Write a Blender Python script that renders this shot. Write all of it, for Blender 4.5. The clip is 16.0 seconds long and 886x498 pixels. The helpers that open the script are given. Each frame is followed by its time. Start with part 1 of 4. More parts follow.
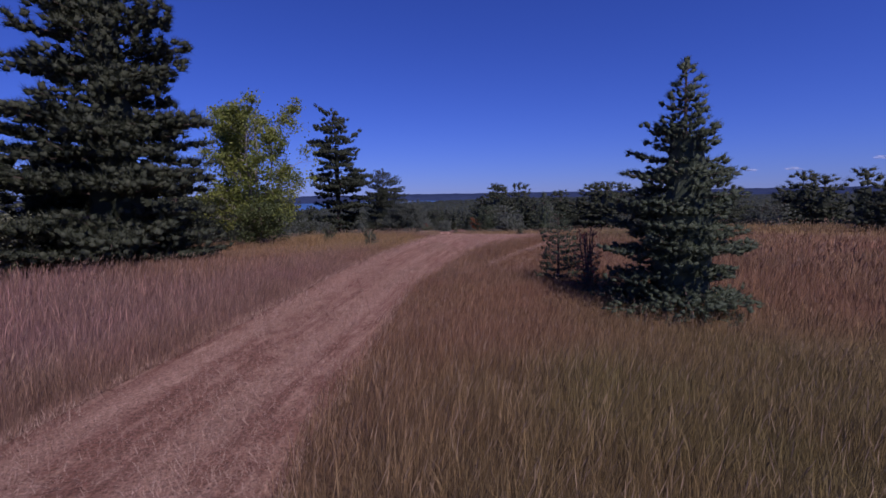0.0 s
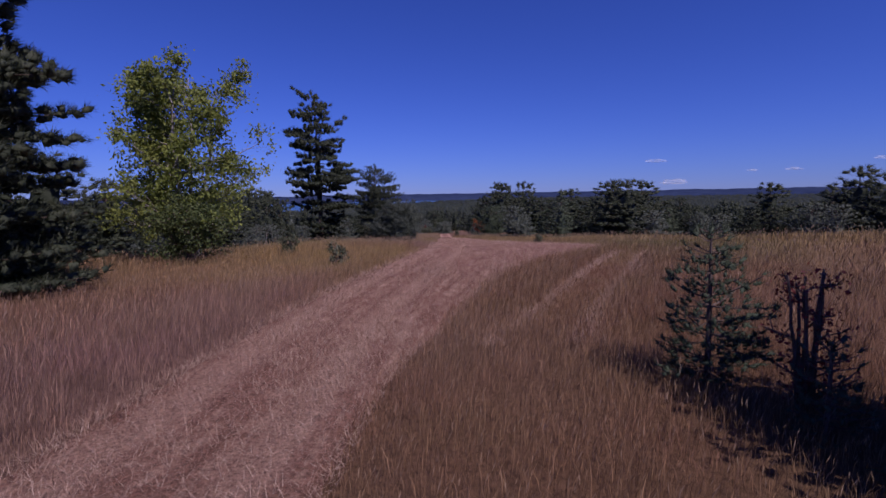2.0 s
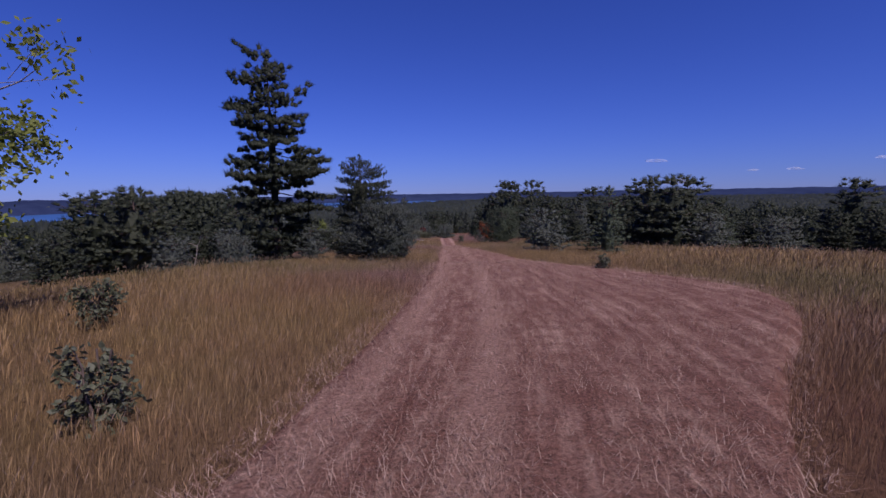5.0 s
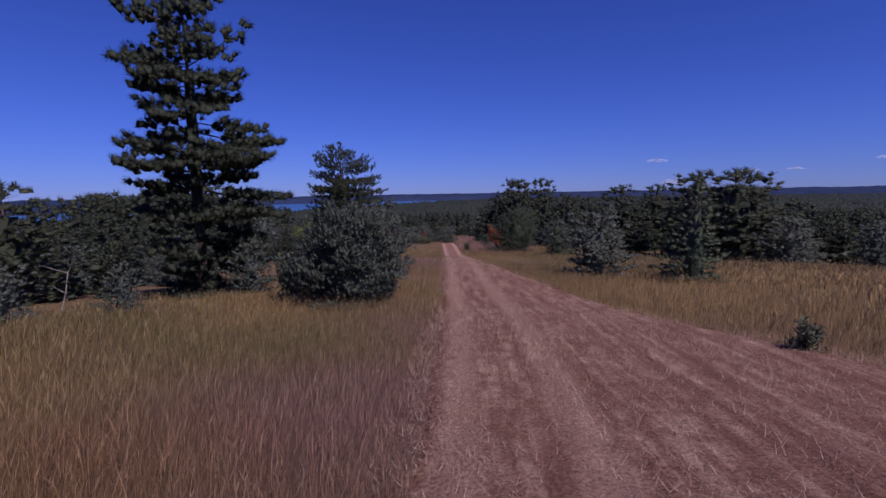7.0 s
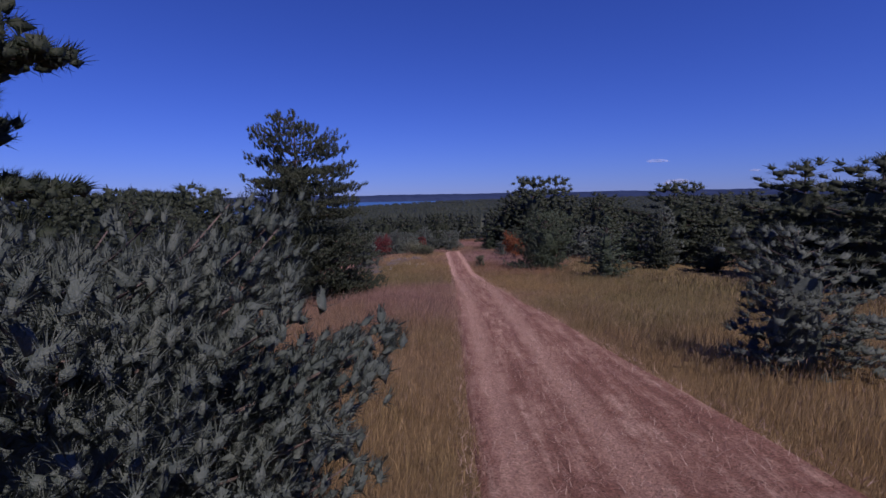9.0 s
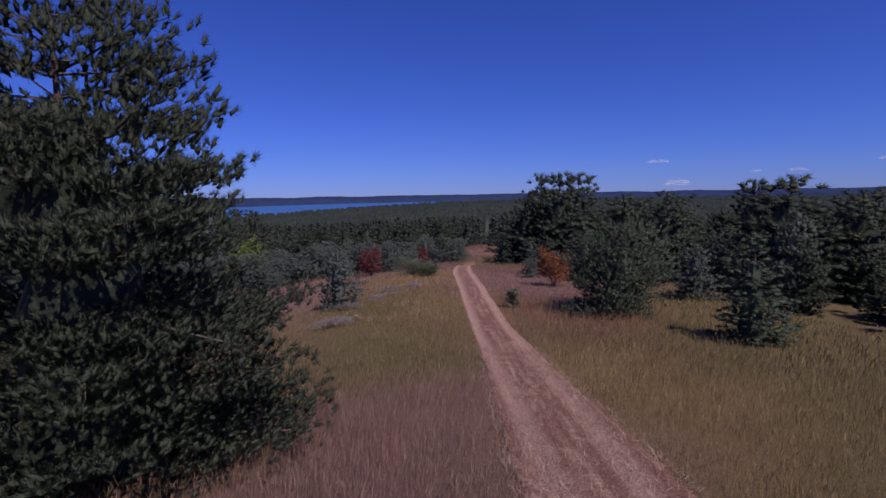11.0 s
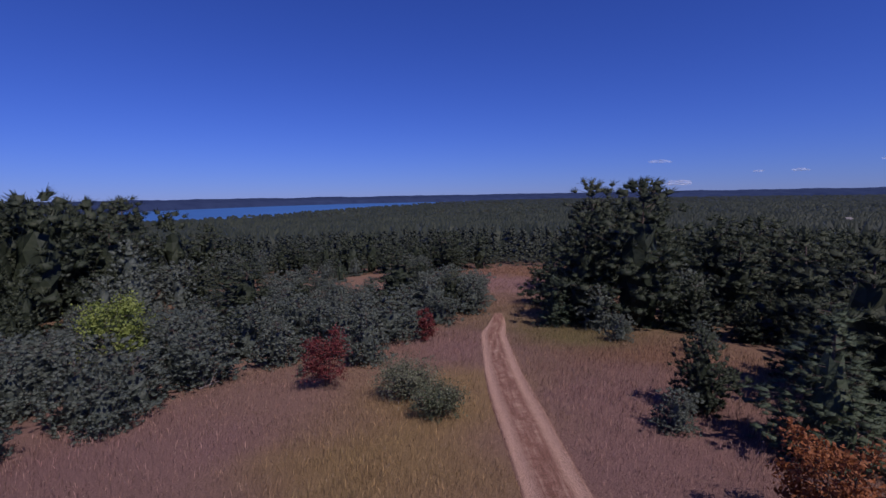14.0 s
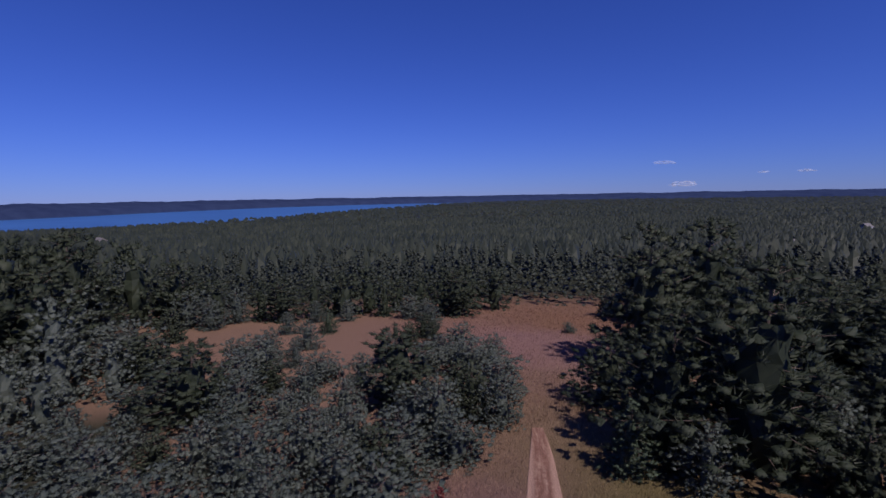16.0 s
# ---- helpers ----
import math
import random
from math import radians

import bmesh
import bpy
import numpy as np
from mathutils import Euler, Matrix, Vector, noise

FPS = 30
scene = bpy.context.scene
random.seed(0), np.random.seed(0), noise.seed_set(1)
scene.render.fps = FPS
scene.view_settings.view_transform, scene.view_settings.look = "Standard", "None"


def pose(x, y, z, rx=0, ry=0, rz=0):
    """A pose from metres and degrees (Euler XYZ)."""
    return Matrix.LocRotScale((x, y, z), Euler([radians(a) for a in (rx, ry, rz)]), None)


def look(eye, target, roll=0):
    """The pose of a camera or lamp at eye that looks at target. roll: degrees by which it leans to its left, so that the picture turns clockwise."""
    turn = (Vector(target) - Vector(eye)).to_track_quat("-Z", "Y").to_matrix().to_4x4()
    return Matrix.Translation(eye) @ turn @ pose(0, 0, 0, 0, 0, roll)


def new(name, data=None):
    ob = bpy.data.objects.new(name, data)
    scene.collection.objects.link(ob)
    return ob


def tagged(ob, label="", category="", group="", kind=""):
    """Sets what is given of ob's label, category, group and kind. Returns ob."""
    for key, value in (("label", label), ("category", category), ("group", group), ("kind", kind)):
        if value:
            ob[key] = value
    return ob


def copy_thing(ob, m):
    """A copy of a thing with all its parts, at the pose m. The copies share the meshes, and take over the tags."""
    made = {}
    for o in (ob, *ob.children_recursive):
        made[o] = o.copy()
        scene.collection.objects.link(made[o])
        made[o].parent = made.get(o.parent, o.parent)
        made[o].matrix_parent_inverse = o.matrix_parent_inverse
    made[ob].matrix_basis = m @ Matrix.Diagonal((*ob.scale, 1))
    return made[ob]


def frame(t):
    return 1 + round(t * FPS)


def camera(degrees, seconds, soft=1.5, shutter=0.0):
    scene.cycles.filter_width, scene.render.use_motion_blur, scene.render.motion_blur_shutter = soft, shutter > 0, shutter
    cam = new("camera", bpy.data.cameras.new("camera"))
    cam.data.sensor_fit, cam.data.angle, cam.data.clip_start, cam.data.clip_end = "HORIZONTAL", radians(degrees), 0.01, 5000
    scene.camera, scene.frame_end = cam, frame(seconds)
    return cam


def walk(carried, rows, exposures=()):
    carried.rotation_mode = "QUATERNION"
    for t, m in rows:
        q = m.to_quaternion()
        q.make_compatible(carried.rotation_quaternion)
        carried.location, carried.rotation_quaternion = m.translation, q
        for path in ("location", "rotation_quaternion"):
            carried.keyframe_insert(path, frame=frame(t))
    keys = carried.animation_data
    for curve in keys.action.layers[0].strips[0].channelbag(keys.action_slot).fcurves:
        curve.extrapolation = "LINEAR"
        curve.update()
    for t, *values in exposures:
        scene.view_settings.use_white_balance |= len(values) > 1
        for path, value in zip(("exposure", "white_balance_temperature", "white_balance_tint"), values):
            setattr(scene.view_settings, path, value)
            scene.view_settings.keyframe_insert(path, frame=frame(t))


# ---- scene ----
cam = camera(84.0, 16.0)
# seconds, eye x, y, z, yaw, pitch; the gimbal leans one degree to its right
ROWS = [
    (0, 0.117, -1.833, 2.590, 0.00, -6.36),
    (0.5, 0.123, 0.336, 2.578, 0.00, -6.36),
    (1, 0.124, 2.389, 2.546, 0.00, -6.36),
    (1.5, 0.121, 4.369, 2.503, 0.00, -6.36),
    (2, 0.112, 6.318, 2.457, 0.00, -6.36),
    (2.5, 0.095, 8.273, 2.415, 0.00, -6.36),
    (3, 0.071, 10.266, 2.378, 0.00, -6.36),
    (3.5, 0.038, 12.327, 2.348, 0.00, -6.36),
    (4, -0.004, 14.483, 2.325, 0.00, -6.36),
    (4.75, -0.086, 17.942, 2.299, 0.00, -6.36),
    (5.5, -0.192, 21.724, 2.276, 0.00, -6.36),
    (6.5, -0.372, 27.343, 2.238, 0.00, -6.36),
    (7, -0.479, 30.416, 2.211, 0.00, -6.36),
    (7.5, -0.597, 33.668, 2.177, 0.00, -6.36),
    (8, -0.727, 37.099, 2.137, 0.00, -6.36),
    (8.5, -0.868, 40.704, 2.093, 0.00, -6.34),
    (9.25, -1.100, 46.420, 2.027, 0.00, -6.31),
    (10.1, -1.390, 53.300, 1.977, 0.00, -6.27),
    (11, -1.728, 60.964, 2.002, 0.00, -6.23),
    (11.5, -1.927, 65.345, 2.078, 0.00, -6.23),
    (12, -2.134, 69.782, 2.219, 0.00, -6.23),
    (12.5, -2.347, 74.247, 2.445, 0.00, -6.23),
    (13, -2.566, 78.709, 2.779, 0.00, -6.23),
    (13.5, -2.789, 83.132, 3.244, 0.00, -6.23),
    (14, -3.015, 87.479, 3.871, 0.00, -6.23),
    (14.5, -3.243, 91.711, 4.690, 0.00, -6.23),
    (15, -3.472, 95.786, 5.735, 0.05, -6.23),
    (15.5, -3.700, 99.657, 7.042, 0.17, -6.20),
    (16, -3.926, 103.277, 8.652, 0.36, -6.16),
]
LIGHT = [(0, -0.03, 29), (7, -0.1, 29), (8.7, -0.03, 27), (11, 0.0, 22), (12.5, -0.08, 21), (16, -0.09, 20)]  # seconds, stops, tint
walk(cam, [(t, pose(x, y, z, 90 + pitch, 1.02, yaw)) for t, x, y, z, yaw, pitch in ROWS], [(t, stops, 5850, tint) for t, stops, tint in LIGHT])

# ---------------------------------------------------------------- light
SUN_EL, SUN_AZ = 53.0, 143.0  # degrees up, and clockwise from straight ahead (+y)
world = bpy.data.worlds.new("sky_world")
scene.world = world
world.use_nodes = True
wn = world.node_tree
wn.nodes.clear()
w_out = wn.nodes.new("ShaderNodeOutputWorld")
w_bg = wn.nodes.new("ShaderNodeBackground")
w_sky = wn.nodes.new("ShaderNodeTexSky")
w_sky.sky_type = "NISHITA"
w_sky.sun_disc = False
w_sky.sun_elevation = radians(SUN_EL)
w_sky.sun_rotation = radians(SUN_AZ)
w_sky.altitude = 600
w_sky.air_density = 1.0
w_sky.dust_density = 0.0
w_sky.ozone_density = 1.5
w_bg.inputs["Strength"].default_value = 0.085
w_deep = wn.nodes.new("ShaderNodeMix")  # the deep saturated blue that this camera gives a clear sky
w_deep.data_type, w_deep.blend_type = "RGBA", "MULTIPLY"
w_deep.inputs[0].default_value = 1.0
w_deep.inputs[7].default_value = (0.255, 0.37, 0.96, 1)
wn.links.new(w_sky.outputs[0], w_deep.inputs[6])
wn.links.new(w_deep.outputs[2], w_bg.inputs[0])
wn.links.new(w_bg.outputs[0], w_out.inputs[0])

sun_data = bpy.data.lights.new("sun", "SUN")
sun_data.energy = 4.5
sun_data.angle = radians(0.53)
sun_data.color = (1.0, 0.88, 0.74)
sun = new("sun", sun_data)
sa, se = radians(SUN_AZ), radians(SUN_EL)
sun_way = Vector((math.sin(sa) * math.cos(se), math.cos(sa) * math.cos(se), math.sin(se)))
sun.matrix_world = look(sun_way * 100, (0, 0, 0))


# ---------------------------------------------------------------- materials
def node(nt, kind, **values):
    n = nt.nodes.new(kind)
    for key, value in values.items():
        n.inputs[key.replace("_", " ")].default_value = value
    return n


def ramp(nt, stops):
    n = nt.nodes.new("ShaderNodeValToRGB")
    while len(n.color_ramp.elements) < len(stops):
        n.color_ramp.elements.new(0.5)
    for e, (p, c) in zip(n.color_ramp.elements, stops):
        e.position, e.color = p, (*c, 1)
    return n


def noise_at(nt, scale, detail=4.0, coords=None, rough=0.6):
    n = node(nt, "ShaderNodeTexNoise", Scale=scale, Detail=detail, Roughness=rough)
    if coords is not None:
        nt.links.new(coords, n.inputs["Vector"])
    return n.outputs["Fac"]


def mixed(nt, fac, a, b, blend="MIX"):
    n = nt.nodes.new("ShaderNodeMix")
    n.data_type, n.blend_type = "RGBA", blend
    for socket, value in ((n.inputs[0], fac), (n.inputs[6], a), (n.inputs[7], b)):
        if isinstance(value, bpy.types.NodeSocket):
            nt.links.new(value, socket)
        elif isinstance(value, tuple):
            socket.default_value = (*value, 1)
        else:
            socket.default_value = value
    return n.outputs[2]


def material(name, rough=0.7, spec=0.25):
    m = bpy.data.materials.new(name)
    m.use_nodes = True
    nt = m.node_tree
    b = nt.nodes["Principled BSDF"]
    b.inputs["Roughness"].default_value = rough
    b.inputs["Specular IOR Level"].default_value = spec
    return m, nt, b


def position(nt):
    return nt.nodes.new("ShaderNodeNewGeometry").outputs["Position"]


def leafy(name, low, mid, high, clear=0.25, patch=0.9, rough=0.55, spec=0.3):
    """Foliage: each leaf its own shade, larger patches of lighter and darker growth, some light let through."""
    m, nt, b = material(name, rough, spec)
    geo = nt.nodes.new("ShaderNodeNewGeometry")
    info = nt.nodes.new("ShaderNodeObjectInfo")
    each = ramp(nt, [(0.0, low), (0.5, mid), (1.0, high)])
    add = nt.nodes.new("ShaderNodeMath")
    add.operation = "MULTIPLY_ADD"
    big = noise_at(nt, patch, 3.0, geo.outputs["Position"])
    nt.links.new(big, add.inputs[0])
    add.inputs[1].default_value = 1.1
    sub = nt.nodes.new("ShaderNodeMath")
    sub.operation = "MULTIPLY_ADD"
    nt.links.new(geo.outputs["Random Per Island"], sub.inputs[0])
    sub.inputs[1].default_value = 0.4
    sub.inputs[2].default_value = -0.34
    tone = nt.nodes.new("ShaderNodeMath")
    tone.operation = "MULTIPLY_ADD"
    nt.links.new(info.outputs["Random"], tone.inputs[0])
    tone.inputs[1].default_value = 0.3
    nt.links.new(sub.outputs[0], tone.inputs[2])
    nt.links.new(tone.outputs[0], add.inputs[2])
    nt.links.new(add.outputs[0], each.inputs[0])
    nt.links.new(each.outputs[0], b.inputs["Base Color"])
    bump = node(nt, "ShaderNodeBump", Strength=0.5, Distance=0.06)
    nt.links.new(noise_at(nt, 16.0, 3.0, geo.outputs["Position"], 0.8), bump.inputs["Height"])
    nt.links.new(bump.outputs[0], b.inputs["Normal"])
    if clear:
        out = nt.nodes["Material Output"]
        tr = nt.nodes.new("ShaderNodeBsdfTranslucent")
        nt.links.new(each.outputs[0], tr.inputs[0])
        mix = nt.nodes.new("ShaderNodeMixShader")
        mix.inputs[0].default_value = clear
        nt.links.new(b.outputs[0], mix.inputs[1])
        nt.links.new(tr.outputs[0], mix.inputs[2])
        nt.links.new(mix.outputs[0], out.inputs[0])
    return m


def bark(name, dark, light):
    m, nt, b = material(name, 0.85, 0.15)
    pos = position(nt)
    stretch = nt.nodes.new("ShaderNodeMapping")
    stretch.inputs["Scale"].default_value = (9, 9, 2)
    nt.links.new(pos, stretch.inputs[0])
    f = noise_at(nt, 2.0, 6.0, stretch.outputs[0])
    c = ramp(nt, [(0.3, dark), (0.7, light)])
    nt.links.new(f, c.inputs[0])
    nt.links.new(c.outputs[0], b.inputs["Base Color"])
    bump = node(nt, "ShaderNodeBump", Strength=0.7, Distance=0.03)
    nt.links.new(f, bump.inputs["Height"])
    nt.links.new(bump.outputs[0], b.inputs["Normal"])
    return m


M_PINE = leafy("pine_needles", (0.023, 0.033, 0.021), (0.043, 0.056, 0.034), (0.078, 0.09, 0.056), 0.4)
M_BLUE = leafy("grey_pine_needles", (0.05, 0.068, 0.058), (0.095, 0.116, 0.099), (0.155, 0.175, 0.146), 0.4)
M_SPRUCE = leafy("spruce_needles", (0.036, 0.055, 0.036), (0.068, 0.094, 0.06), (0.115, 0.145, 0.09), 0.4)
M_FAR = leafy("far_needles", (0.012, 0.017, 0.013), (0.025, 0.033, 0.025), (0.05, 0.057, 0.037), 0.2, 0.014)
M_LEAF = leafy("yellowing_leaves", (0.085, 0.12, 0.027), (0.175, 0.215, 0.048), (0.32, 0.335, 0.09), 0.4, 0.5)
M_GREENLEAF = leafy("green_leaves", (0.035, 0.055, 0.018), (0.07, 0.095, 0.03), (0.13, 0.15, 0.05), 0.3, 0.7)
M_BRIGHTLEAF = leafy("bright_green_leaves", (0.09, 0.13, 0.03), (0.17, 0.22, 0.05), (0.27, 0.31, 0.08), 0.35, 0.7)
M_RED = leafy("red_leaves", (0.08, 0.018, 0.02), (0.14, 0.03, 0.03), (0.21, 0.06, 0.05), 0.3, 1.2)
M_ORANGE = leafy("rusty_leaves", (0.13, 0.045, 0.018), (0.25, 0.09, 0.035), (0.37, 0.16, 0.06), 0.3, 1.2)
M_WEED = leafy("grey_green_weeds", (0.05, 0.064, 0.035), (0.1, 0.115, 0.068), (0.18, 0.185, 0.125), 0.25, 1.5)
M_BARK = bark("pine_bark", (0.045, 0.033, 0.028), (0.15, 0.115, 0.1))
M_BIRCHBARK = bark("pale_bark", (0.16, 0.14, 0.13), (0.42, 0.39, 0.37))
M_DEADWOOD = bark("bleached_wood", (0.1, 0.08, 0.078), (0.3, 0.26, 0.25))


def kinds_of_grass(nt):
    """Straw gold where nothing else grows; olive, pinkish and reddish grasses by the meadow's patches."""
    kind = nt.nodes.new("ShaderNodeAttribute")
    kind.attribute_name = "grass_kind"
    sep = nt.nodes.new("ShaderNodeSeparateColor")
    nt.links.new(kind.outputs["Color"], sep.inputs[0])
    col = mixed(nt, sep.outputs[0], (0.265, 0.19, 0.083), (0.145, 0.13, 0.053))
    col = mixed(nt, sep.outputs[1], col, (0.235, 0.142, 0.138))
    return mixed(nt, sep.outputs[2], col, (0.2, 0.112, 0.07))


def grass_material(name, pale):
    m, nt, b = material(name, 0.6, 0.25)
    geo = nt.nodes.new("ShaderNodeNewGeometry")
    pos = geo.outputs["Position"]
    patch = noise_at(nt, 0.7, 4.0, pos)
    p = ramp(nt, [(0.35, (0.19, 0.09, 0.065)), (0.5, (0.22, 0.15, 0.08)), (0.66, (0.14, 0.125, 0.05))])
    nt.links.new(patch, p.inputs[0])
    base = mixed(nt, 0.25, kinds_of_grass(nt), p.outputs[0])
    each = ramp(nt, [(0.0, (0.55, 0.52, 0.5)), (0.6, (1.1, 1.1, 1.1)), (1.0, (2.1, 2.05, 1.95))])
    nt.links.new(geo.outputs["Random Per Island"], each.inputs[0])
    col = mixed(nt, 1.0, base, each.outputs[0], "MULTIPLY")
    if pale:
        col = mixed(nt, 0.6, col, (0.42, 0.31, 0.22))
    nt.links.new(col, b.inputs["Base Color"])
    out = nt.nodes["Material Output"]
    tr = nt.nodes.new("ShaderNodeBsdfTranslucent")
    nt.links.new(col, tr.inputs[0])
    mix = nt.nodes.new("ShaderNodeMixShader")
    mix.inputs[0].default_value = 0.3
    nt.links.new(b.outputs[0], mix.inputs[1])
    nt.links.new(tr.outputs[0], mix.inputs[2])
    nt.links.new(mix.outputs[0], out.inputs[0])
    return m


M_GRASS = grass_material("dry_grass", False)
M_SEED = grass_material("grass_seed_heads", True)


def ground_material():
    m, nt, b = material("field_soil_and_thatch", 0.9, 0.1)
    pos = position(nt)
    kind = mixed(nt, 0.25, kinds_of_grass(nt), (0.12, 0.075, 0.05))
    fine = noise_at(nt, 14.0, 8.0, pos, 0.75)
    f = ramp(nt, [(0.3, (0.5, 0.47, 0.45)), (0.7, (1.3, 1.25, 1.2))])
    nt.links.new(fine, f.inputs[0])
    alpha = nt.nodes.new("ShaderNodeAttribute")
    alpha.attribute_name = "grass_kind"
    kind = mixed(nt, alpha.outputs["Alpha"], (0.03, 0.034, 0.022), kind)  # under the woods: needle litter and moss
    col = mixed(nt, 1.0, kind, f.outputs[0], "MULTIPLY")
    nt.links.new(col, b.inputs["Base Color"])
    bump = node(nt, "ShaderNodeBump", Strength=0.9, Distance=0.12)
    nt.links.new(fine, bump.inputs["Height"])
    nt.links.new(bump.outputs[0], b.inputs["Normal"])
    return m


def track_material():
    """Mown straw and bare sandy soil; the second coordinate runs along the track, the first across it in metres."""
    m, nt, b = material("mown_straw_and_sand", 0.9, 0.1)
    pos = position(nt)
    uv = nt.nodes.new("ShaderNodeUVMap").outputs[0]
    sep = nt.nodes.new("ShaderNodeSeparateXYZ")
    nt.links.new(uv, sep.inputs[0])
    stretch = nt.nodes.new("ShaderNodeMapping")
    stretch.inputs["Scale"].default_value = (2.4, 0.22, 1)
    nt.links.new(uv, stretch.inputs[0])
    streak = noise_at(nt, 1.6, 5.0, stretch.outputs[0])
    fine = noise_at(nt, 22.0, 8.0, pos, 0.8)
    mid = noise_at(nt, 2.6, 5.0, pos, 0.65)
    wheel = nt.nodes.new("ShaderNodeMath")
    wheel.operation = "ABSOLUTE"
    nt.links.new(sep.outputs[0], wheel.inputs[0])
    off = nt.nodes.new("ShaderNodeMath")
    off.operation = "SUBTRACT"
    nt.links.new(wheel.outputs[0], off.inputs[0])
    off.inputs[1].default_value = 0.78
    rut = nt.nodes.new("ShaderNodeMath")
    rut.operation = "ABSOLUTE"
    nt.links.new(off.outputs[0], rut.inputs[0])
    wob = nt.nodes.new("ShaderNodeMath")
    wob.operation = "MULTIPLY_ADD"
    nt.links.new(streak, wob.inputs[0])
    wob.inputs[1].default_value = 0.5
    nt.links.new(rut.outputs[0], wob.inputs[2])
    inside = ramp(nt, [(0.36, (1, 1, 1)), (0.62, (0, 0, 0))])
    nt.links.new(wob.outputs[0], inside.inputs[0])
    straw = ramp(nt, [(0.32, (0.13, 0.068, 0.052)), (0.5, (0.22, 0.13, 0.1)), (0.68, (0.36, 0.25, 0.195))])
    nt.links.new(streak, straw.inputs[0])
    clod = ramp(nt, [(0.42, (0, 0, 0)), (0.62, (0.75, 0.75, 0.75))])
    nt.links.new(mid, clod.inputs[0])
    patchy = mixed(nt, clod.outputs[0], straw.outputs[0], (0.15, 0.075, 0.056))
    along = nt.nodes.new("ShaderNodeMapRange")
    nt.links.new(sep.outputs[1], along.inputs[0])
    for k, v in ((1, 50.0), (2, 90.0), (3, 0.5), (4, 0.85)):
        along.inputs[k].default_value = v
    worn = nt.nodes.new("ShaderNodeMath")
    worn.operation = "MULTIPLY"
    nt.links.new(inside.outputs[0], worn.inputs[0])
    nt.links.new(along.outputs[0], worn.inputs[1])
    soil = mixed(nt, worn.outputs[0], patchy, (0.35, 0.235, 0.185))
    f = ramp(nt, [(0.34, (0.35, 0.32, 0.31)), (0.66, (1.6, 1.55, 1.5))])
    nt.links.new(fine, f.inputs[0])
    col = mixed(nt, 1.0, soil, f.outputs[0], "MULTIPLY")
    nt.links.new(col, b.inputs["Base Color"])
    bump = node(nt, "ShaderNodeBump", Strength=0.8, Distance=0.06)
    nt.links.new(fine, bump.inputs["Height"])
    nt.links.new(bump.outputs[0], b.inputs["Normal"])
    return m


def straw_material():
    m, nt, b = material("cut_straw", 0.7, 0.2)
    geo = nt.nodes.new("ShaderNodeNewGeometry")
    c = ramp(nt, [(0.0, (0.15, 0.08, 0.06)), (0.55, (0.26, 0.165, 0.125)), (1.0, (0.44, 0.33, 0.26))])
    nt.links.new(geo.outputs["Random Per Island"], c.inputs[0])
    nt.links.new(c.outputs[0], b.inputs["Base Color"])
    return m


M_GROUND, M_TRACK, M_STRAW = ground_material(), track_material(), straw_material()


def water_material():
    m, nt, b = material("lake_water", 0.4, 0.5)
    pos = position(nt)
    stretch = nt.nodes.new("ShaderNodeMapping")
    stretch.inputs["Scale"].default_value = (0.004, 0.02, 1)
    nt.links.new(pos, stretch.inputs[0])
    f = noise_at(nt, 1.0, 5.0, stretch.outputs[0])
    c = ramp(nt, [(0.35, (0.02, 0.07, 0.2)), (0.7, (0.05, 0.14, 0.32))])
    nt.links.new(f, c.inputs[0])
    nt.links.new(c.outputs[0], b.inputs["Base Color"])
    ripple = noise_at(nt, 0.6, 4.0, pos)
    bump = node(nt, "ShaderNodeBump", Strength=0.1, Distance=0.2)
    nt.links.new(ripple, bump.inputs["Height"])
    nt.links.new(bump.outputs[0], b.inputs["Normal"])
    return m


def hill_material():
    m, nt, b = material("haze_tinted_woods", 0.95, 0.0)
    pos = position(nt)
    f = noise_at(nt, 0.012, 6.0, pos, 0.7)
    # the blue haze of distance is mixed into the woods' base colour
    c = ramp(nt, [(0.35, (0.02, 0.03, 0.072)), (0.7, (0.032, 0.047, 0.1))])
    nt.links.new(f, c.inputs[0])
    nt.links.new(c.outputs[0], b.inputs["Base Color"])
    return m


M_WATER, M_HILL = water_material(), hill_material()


def plain(name, colour, rough=0.7):
    m, nt, b = material(name, rough, 0.2)
    f = noise_at(nt, 3.0, 4.0, position(nt))
    c = ramp(nt, [(0.3, tuple(v * 0.85 for v in colour)), (0.7, colour)])
    nt.links.new(f, c.inputs[0])
    nt.links.new(c.outputs[0], b.inputs["Base Color"])
    return m


# ---------------------------------------------------------------- the lie of the land
PROFILE_Y = [-400, -60, -10, 20, 28, 40, 52, 63, 77, 88, 102, 116, 127, 134, 149, 170, 230, 400, 700, 1200, 5000]
PROFILE_Z = [-6, -0.6, 0, -0.05, -0.15, -1.05, -1.95, -2.8, -4.0, -4.75, -5.5, -6.4, -7.6, -8.5, -9.2, -10.2, -14, -24, -38, -43, -38]
LAKE = -48.0
# by direction from the hilltop: slope x / y, distance of the near and of the far shore
SHORE = [(-3.0, 1000, 2200), (-0.93, 1080, 2290), (-0.82, 1130, 2390), (-0.68, 1220, 2600), (-0.47, 1400, 3100), (-0.33, 1560, 3550), (-0.19, 2030, 3900), (-0.1, 2500, 4000), (0.0, 3200, 4050), (0.08, 3800, 4080), (0.13, 4060, 4100)]


def smooth_step(a, b, v):
    s = np.clip((v - a) / (b - a), 0, 1)
    return s * s * (3 - 2 * s)


